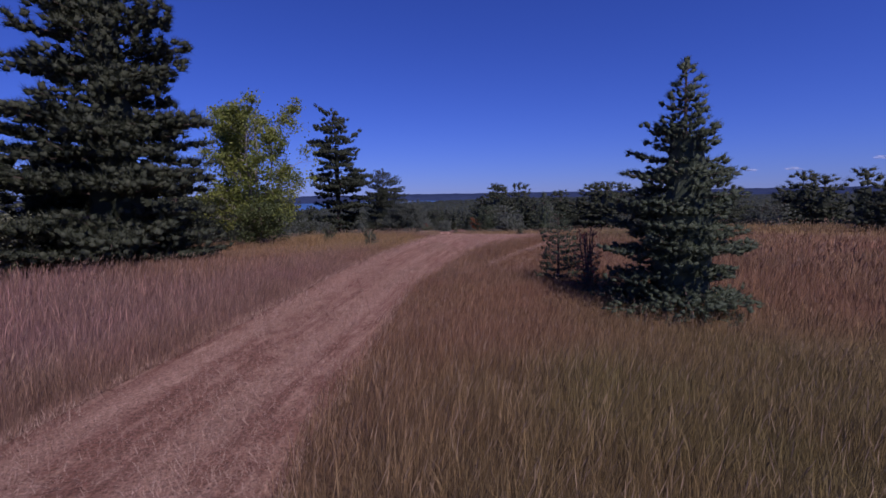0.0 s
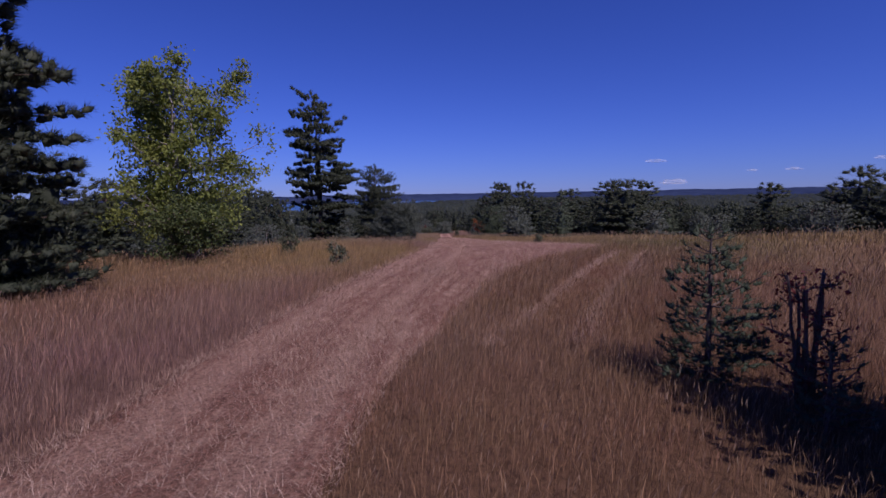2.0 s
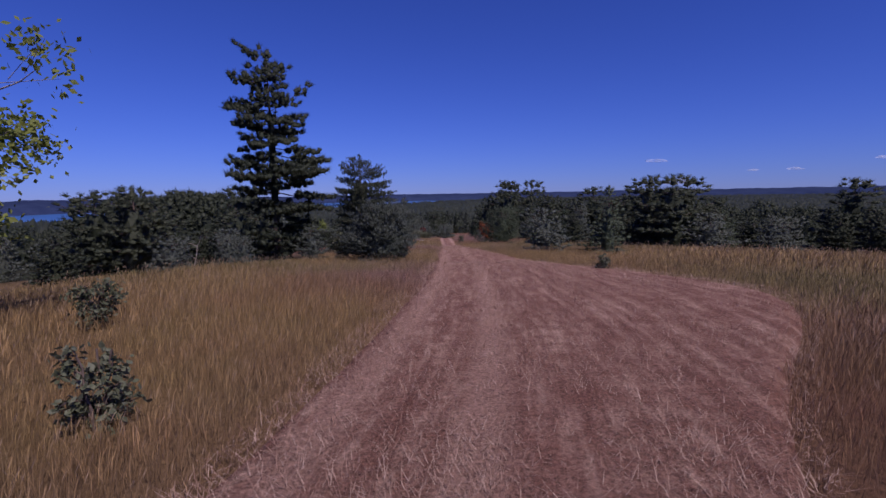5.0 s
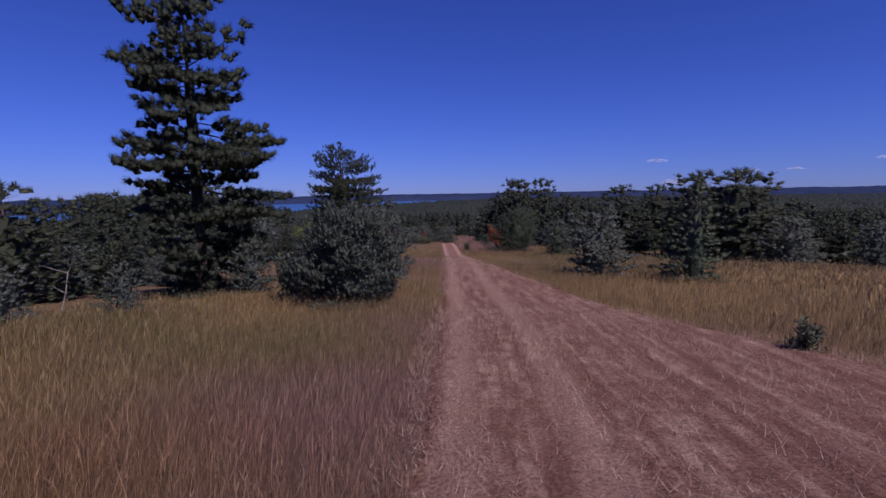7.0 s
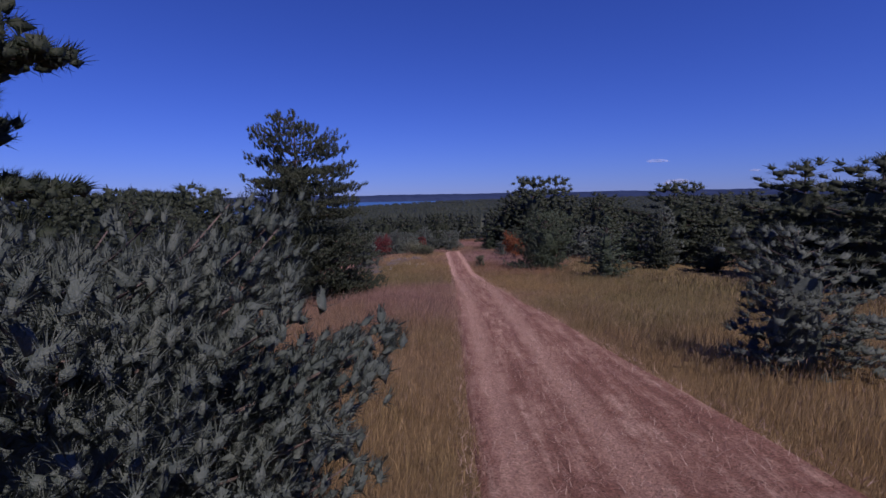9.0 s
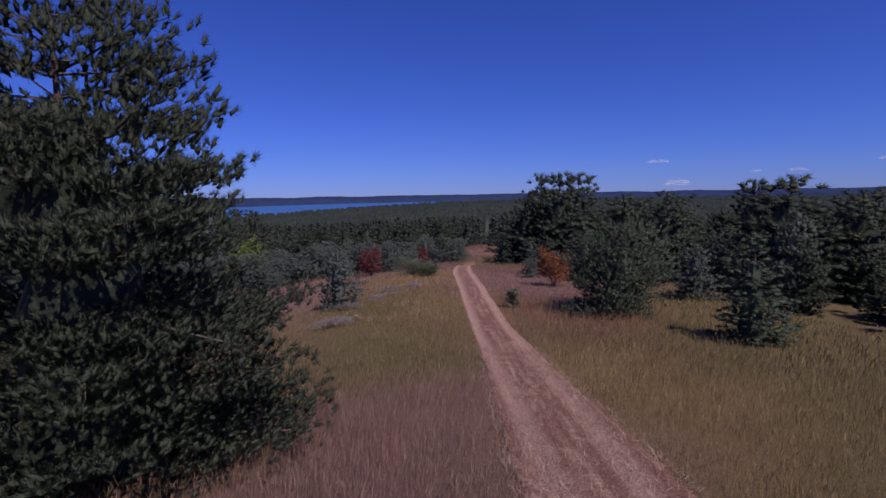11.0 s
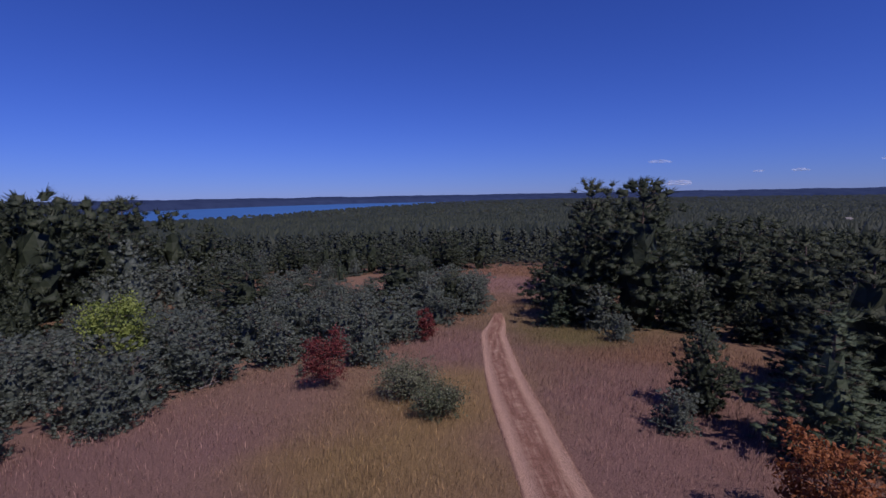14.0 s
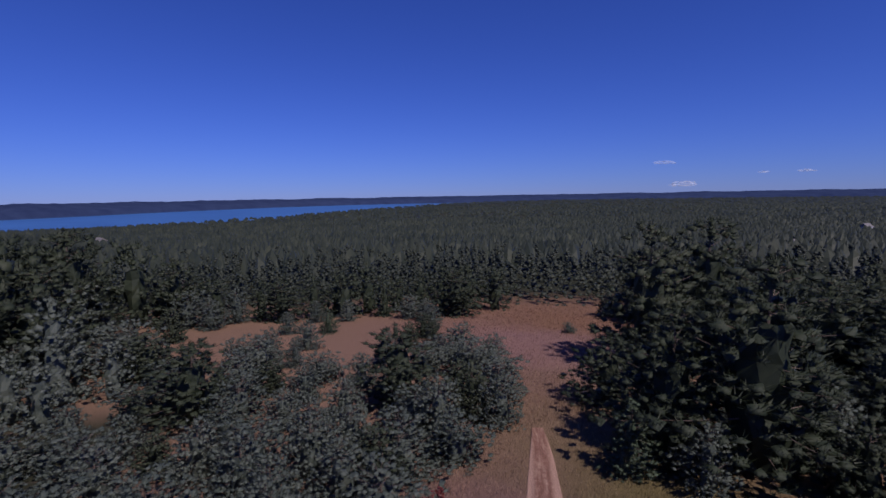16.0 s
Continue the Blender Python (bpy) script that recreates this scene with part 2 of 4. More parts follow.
def rough_noise(x, y, scale, seed=0.0):
    """Cheap rolling unevenness from a few crossed waves."""
    x, y = x / scale + seed, y / scale - seed * 1.7
    return (np.sin(x * 1.3 + 1.7 * np.sin(y * 0.9 + seed)) + np.sin(y * 1.7 - 1.3 * np.sin(x * 1.1)) + np.sin((x + y) * 0.83 + 2.1 * seed)) / 3


def ground_z(x, y):
    x, y = np.asarray(x, float), np.asarray(y, float)
    z = sum(np.interp(y + d, PROFILE_Y, PROFILE_Z) for d in (-3.0, -1.0, 1.0, 3.0)) / 4
    west = np.maximum(0, -x - 5.0)
    z = z - np.minimum(0.085 * west, 4.0) * smooth_step(48, 90, y) * (1 - 0.65 * smooth_step(132, 165, y))
    z = z - 0.05 * np.minimum(np.maximum(0, -x - 9), 30) * smooth_step(10, 40, y) * (1 - smooth_step(60, 90, y))
    z = z - 0.04 * np.minimum(np.maximum(0, x - 14), 60) * smooth_step(30, 70, y)
    z = z + 0.07 * rough_noise(x, y, 2.6) + 0.16 * rough_noise(x, y, 9.0, 2.0) * smooth_step(6, 14, abs(x - 1))
    r = np.hypot(x, y)
    z = z + 2.2 * rough_noise(x, y, 160.0, 4.0) * smooth_step(200, 500, r) * (1 - 0.7 * smooth_step(700, 1300, r))
    slope = np.where(y > 1, x / np.maximum(y, 1), np.where(x < 0, -9, 9))
    near = np.interp(slope, [s[0] for s in SHORE], [s[1] for s in SHORE]) + 40 * rough_noise(x, y, 90.0, 1.0)
    far = np.interp(slope, [s[0] for s in SHORE], [s[2] for s in SHORE])
    lake = smooth_step(near - 60, near + 30, r) * (1 - smooth_step(far - 40, far + 80, r)) * (slope < 0.16) * (y > 1)
    return z * (1 - lake) + lake * (LAKE - 9.0)


# where each kind of grass is thickest: (x, y) of the patches' middles
OLIVE = [(9, 68), (13, 74), (12, 84), (15, 90), (4, 3), (8, 3), (6, 0), (12, 1), (12, 32), (-5, 42), (-4.5, 81), (9, 80), (-5, 91), (7, 126), (-11, 44)]
PINK = [(-6, 14), (-5, 18), (5, 95), (6, 104), (4, 108), (-8, 8), (-12, 12), (-1.5, 38), (-3, 71), (-15, 98), (-20, 106), (6, 112), (-2, 122), (3, 102), (-12, 107), (8, 165)]
REDDISH = [(9, 10), (1, 8), (6, 15), (-8, 18), (4, 22), (4, 90), (10, 117), (7, 85), (-3.5, 33), (12, 175), (18, 20)]
GOLDEN = [(-5, 31), (-8, 35), (-4.5, 28), (-6, 20), (9, 48), (16, 52), (5, 75), (-2.4, 92), (-2.6, 110), (-6, 105), (-6, 47), (20, 32)]


def grass_kind(x, y):
    """Shares of olive, pinkish and reddish grass, ragged at the patches' edges."""
    x, y = np.asarray(x, float), np.asarray(y, float)
    wx, wy = x + 1.6 * rough_noise(x, y, 1.7, 3.3), y + 2.2 * rough_noise(x, y, 2.1, 8.1)
    shares = [sum(1 / (4 + (wx - a) ** 2 + 0.6 * (wy - b) ** 2) ** 1.5 for a, b in spots) for spots in (OLIVE, PINK, REDDISH, GOLDEN)]
    total = sum(shares)
    o, p, r = (v / total for v in shares[:3])
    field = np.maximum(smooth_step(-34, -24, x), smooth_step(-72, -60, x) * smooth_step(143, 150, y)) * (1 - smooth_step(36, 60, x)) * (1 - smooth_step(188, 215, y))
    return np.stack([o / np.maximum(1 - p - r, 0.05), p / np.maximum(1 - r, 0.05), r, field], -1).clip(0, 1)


def give_kind(ob, x, y):
    at = ob.data.attributes.new("grass_kind", "FLOAT_COLOR", "POINT")
    at.data.foreach_set("color", grass_kind(x, y).astype(np.float32).ravel())


def mesh_object(name, verts, faces, mat, parent=None, smooth=False):
    """One mesh object from arrays of points and of faces with the same number of corners."""
    verts, faces = np.asarray(verts, np.float32), np.asarray(faces, np.int32)
    me = bpy.data.meshes.new(name)
    k = faces.shape[1]
    me.vertices.add(len(verts))
    me.vertices.foreach_set("co", verts.ravel())
    me.loops.add(faces.size)
    me.loops.foreach_set("vertex_index", faces.ravel())
    me.polygons.add(len(faces))
    me.polygons.foreach_set("loop_start", np.arange(0, faces.size, k, dtype=np.int32))
    me.polygons.foreach_set("loop_total", np.full(len(faces), k, np.int32))
    if smooth:
        me.polygons.foreach_set("use_smooth", np.ones(len(faces), bool))
    me.update(calc_edges=True)
    me.materials.append(mat)
    ob = new(name, me)
    if parent:
        ob.parent = parent
    return ob


def soup(name, verts, mat, parent=None, normals=None):
    """Loose triangles, three points each; foliage may round its shading over each bough."""
    verts = np.asarray(verts, np.float32).reshape(-1, 3)
    ob = mesh_object(name, verts, np.arange(len(verts)).reshape(-1, 3), mat, parent, normals is not None)
    if normals is not None:
        ob.data.normals_split_custom_set(np.asarray(normals, np.float32).reshape(-1, 3))
    return ob


def build_ground():
    rings = list(np.arange(1.0, 121.0, 1.0))
    while rings[-1] < 4950:
        rings.append(min(rings[-1] * 1.045 + 0.4, 4950))
    rings = np.array(rings)
    n = 320
    ang = np.linspace(0, 2 * np.pi, n, endpoint=False)
    rr, aa = np.meshgrid(rings, ang, indexing="ij")
    x, y = rr * np.sin(aa), 60 + rr * np.cos(aa)
    verts = np.stack([x, y, ground_z(x, y)], -1).reshape(-1, 3)
    i = np.arange(len(rings) - 1)[:, None] * n
    j = np.arange(n)[None]
    k = (j + 1) % n
    faces = np.stack([i + j, i + k, i + n + k, i + n + j], -1).reshape(-1, 4)[:, ::-1]
    verts = np.vstack([verts, [[0, 60, float(ground_z(0, 60))]]])
    c = len(verts) - 1
    core = np.array([[c, (b + 1) % n, b, b] for b in range(n)])
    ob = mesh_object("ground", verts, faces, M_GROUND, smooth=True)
    hub = mesh_object("ground_hub", verts[list(range(n)) + [c]], np.array([[n, (b + 1) % n, b] for b in range(n)])[:, ::-1], M_GROUND, smooth=True)
    bm = bmesh.new()
    bm.from_mesh(ob.data)
    bm.from_mesh(hub.data)
    bmesh.ops.remove_doubles(bm, verts=[v for v in bm.verts if abs(v.co.x) < 2 and abs(v.co.y - 60) < 2], dist=0.001)
    bm.to_mesh(ob.data)
    bm.free()
    bpy.data.objects.remove(hub)
    co = np.empty(len(ob.data.vertices) * 3, np.float32)
    ob.data.vertices.foreach_get("co", co)
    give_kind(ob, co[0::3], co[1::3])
    return tagged(ob, "dry rolling hilltop meadow soil sloping to a lake", "ground", kind="structure")


build_ground()

# ---------------------------------------------------------------- the mown track: y, left edge, right edge
TRACK = [(-40, -8.0, -3.9), (-12, -5.6, -2.0), (4.7, -4.6, -1.2), (9, -3.95, -1.0), (13, -3.6, -0.7), (16, -3.5, 0.3), (18, -3.15, 0.8), (20.4, -2.6, 1.65), (23, -2.1, 2.75), (25.6, -1.75, 4.6), (28.4, -1.45, 7.0),
         (31, -1.3, 8.3), (36, -1.0, 8.3), (39, -0.9, 7.2), (44, -0.7, 5.0), (53, -0.7, 4.0),
         (65, -0.6, 3.0), (75, -0.45, 2.2), (83, -0.5, 1.6), (103, -0.8, 1.5), (110, -1.0, 1.45), (116, -0.85, 1.4), (127, -0.2, 2.0), (134, 1.2, 2.9), (138.5, 2.2, 3.0)]
T_Y = np.array([r[0] for r in TRACK], float)


def track_edges(y):
    a = sum(np.interp(y + d, T_Y, [r[1] for r in TRACK]) for d in (-1.2, 0.0, 1.2)) / 3
    b = sum(np.interp(y + d, T_Y, [r[2] for r in TRACK]) for d in (-1.2, 0.0, 1.2)) / 3
    return a, b


def on_track(x, y, margin=0.0):
    a, b = track_edges(y)
    wob = 0.16 * rough_noise(x * 4, y, 1.1, 3.0)
    main = (x > a - margin + wob) & (x < b + margin + wob) & (y < 138)
    return main


def build_track():
    ys = np.arange(-40, 138.5, 0.45)
    across = np.linspace(0, 1, 25)
    a, b = track_edges(ys)
    yy = np.repeat(ys[:, None], 25, 1)
    xx = a[:, None] + (b - a)[:, None] * across[None]
    mid = (a + b)[:, None] / 2 * np.ones_like(xx)
    # further back the wheels keep to the left part of the wide mown strip
    wheel = (a[:, None] + 1.45) * (1 - smooth_step(60, 82, yy)) + mid * smooth_step(60, 82, yy)
    u = xx - wheel
    dip = (0.02 + 0.04 * smooth_step(55, 80, yy)) * np.exp(-((np.abs(u) - 0.78) / 0.22) ** 2)
    edge = np.minimum(across, 1 - across)[None] * np.ones_like(xx)
    z = ground_z(xx, yy) + 0.1 - dip - 0.2 * (edge < 0.01) + 0.012 * rough_noise(xx * 3, yy * 3, 1.0, 5.0)
    verts = np.stack([xx, yy, z], -1).reshape(-1, 3)
    i = np.arange(len(ys) - 1)[:, None] * 25
    j = np.arange(24)[None]
    faces = np.stack([i + j, i + j + 1, i + 26 + j, i + 25 + j], -1).reshape(-1, 4)
    ob = mesh_object("dirt_track", verts, faces, M_TRACK, smooth=True)
    uv = ob.data.uv_layers.new(name="UVMap")
    flat = np.stack([u, yy], -1).reshape(-1, 2)
    uv.data.foreach_set("uv", flat[faces.ravel()].astype(np.float32).ravel())
    tagged(ob, "mown two-rut track of dry straw and pale sand", "track", kind="structure")


build_track()


# ---------------------------------------------------------------- lake and distance
def build_distance():
    s = 4900.0
    verts = np.array([[-s, 300, LAKE], [900, 300, LAKE], [900, 4700, LAKE], [-s, 4700, LAKE]])
    tagged(mesh_object("lake", verts, np.array([[0, 1, 2, 3]]), M_WATER), "wide blue lake under a clear sky", "lake", kind="structure")
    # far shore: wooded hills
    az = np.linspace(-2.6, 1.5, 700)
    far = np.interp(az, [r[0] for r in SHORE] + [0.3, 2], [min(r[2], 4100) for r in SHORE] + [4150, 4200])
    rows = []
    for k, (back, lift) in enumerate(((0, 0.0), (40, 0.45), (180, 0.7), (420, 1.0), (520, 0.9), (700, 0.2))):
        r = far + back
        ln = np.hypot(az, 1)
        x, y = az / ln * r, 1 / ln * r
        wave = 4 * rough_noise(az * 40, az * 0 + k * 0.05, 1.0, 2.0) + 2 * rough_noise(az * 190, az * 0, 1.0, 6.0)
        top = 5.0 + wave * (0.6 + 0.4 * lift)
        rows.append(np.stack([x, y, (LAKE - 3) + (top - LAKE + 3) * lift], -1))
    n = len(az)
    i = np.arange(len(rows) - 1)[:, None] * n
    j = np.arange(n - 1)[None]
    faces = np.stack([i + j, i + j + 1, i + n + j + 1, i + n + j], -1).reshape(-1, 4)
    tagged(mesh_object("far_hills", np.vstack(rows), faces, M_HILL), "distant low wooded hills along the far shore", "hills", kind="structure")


build_distance()


# ---------------------------------------------------------------- foliage
def unit(v):
    return v / np.maximum(np.linalg.norm(v, axis=-1, keepdims=True), 1e-9)


def tube(path, radii, sides=6):
    """A tapered tube as triangles."""
    path, radii = np.asarray(path, float), np.asarray(radii, float)
    d = unit(np.gradient(path, axis=0))
    ref = np.where(np.abs(d[:, 2:3]) > 0.9, [[1.0, 0, 0]], [[0, 0, 1.0]])
    a = unit(np.cross(d, ref))
    b = np.cross(d, a)
    ang = np.linspace(0, 2 * np.pi, sides, endpoint=False)
    ring = path[:, None] + radii[:, None, None] * (np.cos(ang)[None, :, None] * a[:, None] + np.sin(ang)[None, :, None] * b[:, None])
    lo, hi = ring[:-1], ring[1:]
    lo2, hi2 = np.roll(lo, -1, 1), np.roll(hi, -1, 1)
    return np.concatenate([np.stack([lo, lo2, hi2], 2).reshape(-1, 3, 3), np.stack([lo, hi2, hi], 2).reshape(-1, 3, 3)])


BALL = np.array([(1, 0, 0), (-1, 0, 0), (0, 1, 0), (0, -1, 0), (0, 0, 1), (0, 0, -1)], float)
BALL_FACES = np.array([(0, 2, 4), (2, 1, 4), (1, 3, 4), (3, 0, 4), (2, 0, 5), (1, 2, 5), (3, 1, 5), (0, 3, 5)])


def puffs(rng, mid, way, out_way, size, stretch, flat):
    """The dense heart of each tuft, drawn out along the shoot."""
    m = len(mid)
    up = np.array([0, 0, 1.0])
    r = size * rng.uniform(0.7, 1.3, (m, 1, 1))
    turn = rng.normal(size=(m, 3, 3))
    x = unit(turn[:, 0])
    y = unit(np.cross(x, turn[:, 1]))
    z = np.cross(x, y)
    d = BALL[None, :, 0:1] * x[:, None] + BALL[None, :, 1:2] * y[:, None] + BALL[None, :, 2:3] * z[:, None]
    p = d * r * rng.uniform(0.72, 1.22, (m, 6, 1)) * (1, 1, flat)
    along = (p * way[:, None]).sum(-1, keepdims=True)
    p = p + way[:, None] * along * (stretch - 1) + mid[:, None]
    n = unit(d * 0.9 + up * 0.3 + out_way[:, None] * 0.35)
    return p[:, BALL_FACES].reshape(-1, 3, 3), n[:, BALL_FACES].reshape(-1, 3, 3)


def needles(rng, mid, way, out_way, size, stretch, flat, needle):
    """Needles that stand out of each tuft, slanting to the shoot's tip."""
    ln, wide, count = needle
    m = len(mid) * count
    way, out, mid = np.repeat(way, count, 0), np.repeat(out_way, count, 0), np.repeat(mid, count, 0)
    d = unit(rng.normal(size=(m, 3)) + out * 0.5 + (0, 0, 0.35))
    root = d * size * rng.uniform(0.3, 1.0, (m, 1)) * (1, 1, flat)
    root = mid + root + way * (root * way).sum(-1, keepdims=True) * (stretch - 1)
    lead = unit(d + way * 0.75)
    side = unit(np.cross(lead, rng.normal(size=(m, 3)))) * wide / 2
    tip = root + lead * ln * rng.uniform(0.6, 1.3, (m, 1))
    return np.stack([root - side, root + side, tip], 1), np.repeat(unit(d * 0.9 + out * 0.35 + (0, 0, 0.3))[:, None], 3, 1)


OUTLINE = {  # height, reach of the boughs, both as shares
    "pine": ((0, 0.7), (0.12, 1.0), (0.35, 0.95), (0.6, 0.78), (0.8, 0.52), (0.93, 0.27), (1, 0.08)),
    "old": ((0, 0.5), (0.06, 0.75), (0.25, 0.85), (0.42, 1.0), (0.6, 0.9), (0.76, 0.88), (0.88, 0.72), (0.96, 0.42), (1, 0.15)),
    "broad": ((0, 0.95), (0.1, 1.05), (0.3, 0.9), (0.5, 0.74), (0.7, 0.58), (0.85, 0.42), (0.95, 0.22), (1, 0.08)),
    "bush": ((0, 0.78), (0.2, 1.0), (0.45, 0.95), (0.7, 0.72), (0.88, 0.42), (1, 0.12)),
    "spruce": ((0, 0.85), (0.1, 1.0), (0.3, 0.84), (0.6, 0.52), (0.85, 0.22), (1, 0.04)),
}
RISE = {"pine": (-0.06, 0.34, 0.18), "broad": (-0.04, 0.3, 0.12), "old": (-0.12, 0.25, 0.14), "bush": (0.0, 0.6, 0.22), "spruce": (-0.2, 0.5, 0.16)}  # slope below, slope above, upward curl


def evergreen(seed, h, r, shape, whorl=0.6, nb=6, gap=0.5, tuft=(0.34, 1.2, 0.75), needle=(0.2, 0.03, 16), shoots=1, lift=0.5, ragged=0.2, bare=0.03, fan=0.42, core=0.3):
    """A conifer: whorls of boughs that carry flat sprays of twigs, each twig with soft tufts (size, stretch, flatness) of needles."""
    rng = np.random.default_rng(seed)
    lean = rng.normal(0, 0.012, 2) * h
    zs = np.linspace(-0.25, h * 0.97, 9)
    wood = [tube(np.stack([lean[0] * (zs / h) ** 2, lean[1] * (zs / h) ** 2, zs], -1), 0.016 * h * (1.02 - zs / h) + 0.012, 6)]
    us, rs = zip(*OUTLINE[shape])
    low, high, curl = RISE[shape]
    mid, out_way, girth, z = [], [], [], h * bare + 0.1
    lump = rng.uniform(0, 6.283, 2)
    while z < h * 0.97:
        u = z / h
        reach = r * float(np.interp(u, us, rs))
        rise = low + (high - low) * u
        girth.append((z + reach * rise * 0.4, reach))
        a0 = rng.uniform(0, 6.283)
        num = max(3, int(round(nb * (0.55 + 0.45 * (1 - u)))))
        for k in range(num):
            az = a0 + k * 6.283 / num + rng.normal(0, 0.25)
            uneven = 1 + 0.14 * math.sin(az + lump[0] + 5 * u) + 0.1 * math.sin(2 * az + lump[1] - 9 * u)
            ln = max(0.15, reach * uneven * rng.uniform(1 - 2 * ragged, 1 + 0.5 * ragged))
            e, c = rise + rng.normal(0, 0.22 if shape == "old" else 0.11), curl * rng.uniform(0.5, 1.5)
            out = np.array([math.cos(az), math.sin(az), 0.0])
            side = np.array([-out[1], out[0], 0.0])
            root = np.array([lean[0] * u * u, lean[1] * u * u, z + rng.normal(0, whorl * 0.12)])
            s = np.linspace(0, 1, 4)
            path = root + out * (s * ln)[:, None] + np.array([0, 0, 1.0]) * (ln * (e * s - 0.12 * s + c * s * s))[:, None]
            wood.append(tube(path, 0.011 * ln * (1.05 - s) + 0.006, 3))
            steps = max(1, int(round(ln * 0.75 / gap)))
            for q in range(steps):
                st = 1.0 if q == steps - 1 else 0.26 + 0.74 * (q + rng.uniform(0.3, 1.0)) / steps
                p = root + out * st * ln + np.array([0, 0, ln * (e * st - 0.12 * st + c * st * st)])
                half = ln * fan * (1.22 - st)
                across = max(0, int(half / gap + rng.uniform(0.2, 0.9)))
                for v in range(-across, across + 1):
                    f = (v + rng.uniform(-0.3, 0.3)) / max(across, 1)
                    mid.append(p + side * f * half + out * abs(f) * half * 0.35 + rng.normal(0, gap * 0.14, 3) + (0, 0, 0.12 * abs(f) * half))
                    out_way.append(out + side * f * 0.8 + (0, 0, 0.15 + 0.9 * u * u))
        z += whorl * rng.uniform(0.8, 1.2) * (1.0 - 0.4 * u)
    for k in range(5):
        mid.append(np.array([lean[0], lean[1], h - tuft[0] * (1.2 + 1.1 * k)]) + rng.normal(0, 0.1 * tuft[0], 3) * k)
        out_way.append(np.array([0.0, 0, 1.0]))
    mid, out_way = np.array(mid), unit(np.array(out_way))
    up = np.array([[0, 0, 1.0]])
    size, stretch, flat = tuft
    out_way = np.repeat(out_way, shoots, 0)
    way = unit(out_way * 0.7 + up * lift + rng.normal(0, 0.4, out_way.shape))
    mid = np.repeat(mid, shoots, 0)
    if shoots > 1:
        mid = mid + rng.normal(0, 0.42 * gap, mid.shape) * (1, 1, 0.6)
    tris, nors = puffs(rng, mid, way, out_way, size, stretch, flat)
    green, shade = [tris], [nors]
    if needle[2]:
        v, n = needles(rng, mid, way, out_way, size, stretch, flat, needle)
        green.append(v)
        shade.append(n)
    if core:  # the dense inside of old twigs and needles
        girth = np.array(sorted(girth))
        rows, ring = max(5, int(h * 1.1)), 8
        hz = np.linspace(h * bare + 0.15, h * 0.72, rows)
        rad = core * np.interp(hz, girth[:, 0], girth[:, 1])[:, None] * rng.uniform(0.7, 1.15, (rows, ring))
        ang = np.linspace(0, 6.283, ring, endpoint=False)[None] + rng.normal(0, 0.14, (rows, ring))
        body = np.stack([np.cos(ang) * rad + lean[0] * (hz[:, None] / h) ** 2, np.sin(ang) * rad + lean[1] * (hz[:, None] / h) ** 2, hz[:, None] + rng.normal(0, 0.14, (rows, ring)) * h / rows], -1)
        a, c, d, e = body[:-1], np.roll(body, -1, 1)[:-1], np.roll(body, -1, 1)[1:], body[1:]
        body = np.concatenate([np.stack([a, c, d], 2).reshape(-1, 3, 3), np.stack([a, d, e], 2).reshape(-1, 3, 3)])
        green.append(body)
        shade.append(np.repeat(unit(np.cross(body[:, 1] - body[:, 0], body[:, 2] - body[:, 0]))[:, None], 3, 1))
    return np.concatenate(wood), np.concatenate(green), np.concatenate(shade)


def plant(name, parts, mats, label, category, group=""):
    """A thing with a trunk that carries its limbs, and a crown, under an Empty at its foot."""
    root = new(name)
    root.empty_display_size = 0.3
    if len(parts) == 3:
        soup("trunk", parts[0], mats[0], root)
        soup("crown", parts[1], mats[1], root, parts[2])
        return tagged(root, label, category, group)
    trunk, boughs = parts
    soup("trunk", np.concatenate([trunk] + [b[0] for b in boughs]), mats[0], root)
    soup("crown", np.concatenate([b[1] for b in boughs]), mats[1], root)
    return tagged(root, label, category, group)


def stand(x, y, scale=1.0, turn=0.0, tall=1.0, sink=0.05):
    return pose(x, y, float(ground_z(x, y)) - sink, 0, 0, turn) @ Matrix.Diagonal((scale, scale, scale * tall, 1))


def put(thing, m):
    thing.matrix_basis = m
    return thing


def leaf_quads(rng, pos, size):
    """Small pointed leaves, two triangles each, turned every way."""
    m = len(pos)
    a = unit(rng.normal(size=(m, 3)) + np.array([0, 0, -0.25]))
    b = unit(np.cross(a, rng.normal(size=(m, 3))))
    s = size * rng.uniform(0.6, 1.3, (m, 1))
    p0, p1, p2, p3 = pos - a * s, pos - b * s * 0.55, pos + a * s, pos + b * s * 0.55
    return np.concatenate([np.stack([p0, p1, p2], 1), np.stack([p0, p2, p3], 1)], 1).reshape(-1, 3, 3)


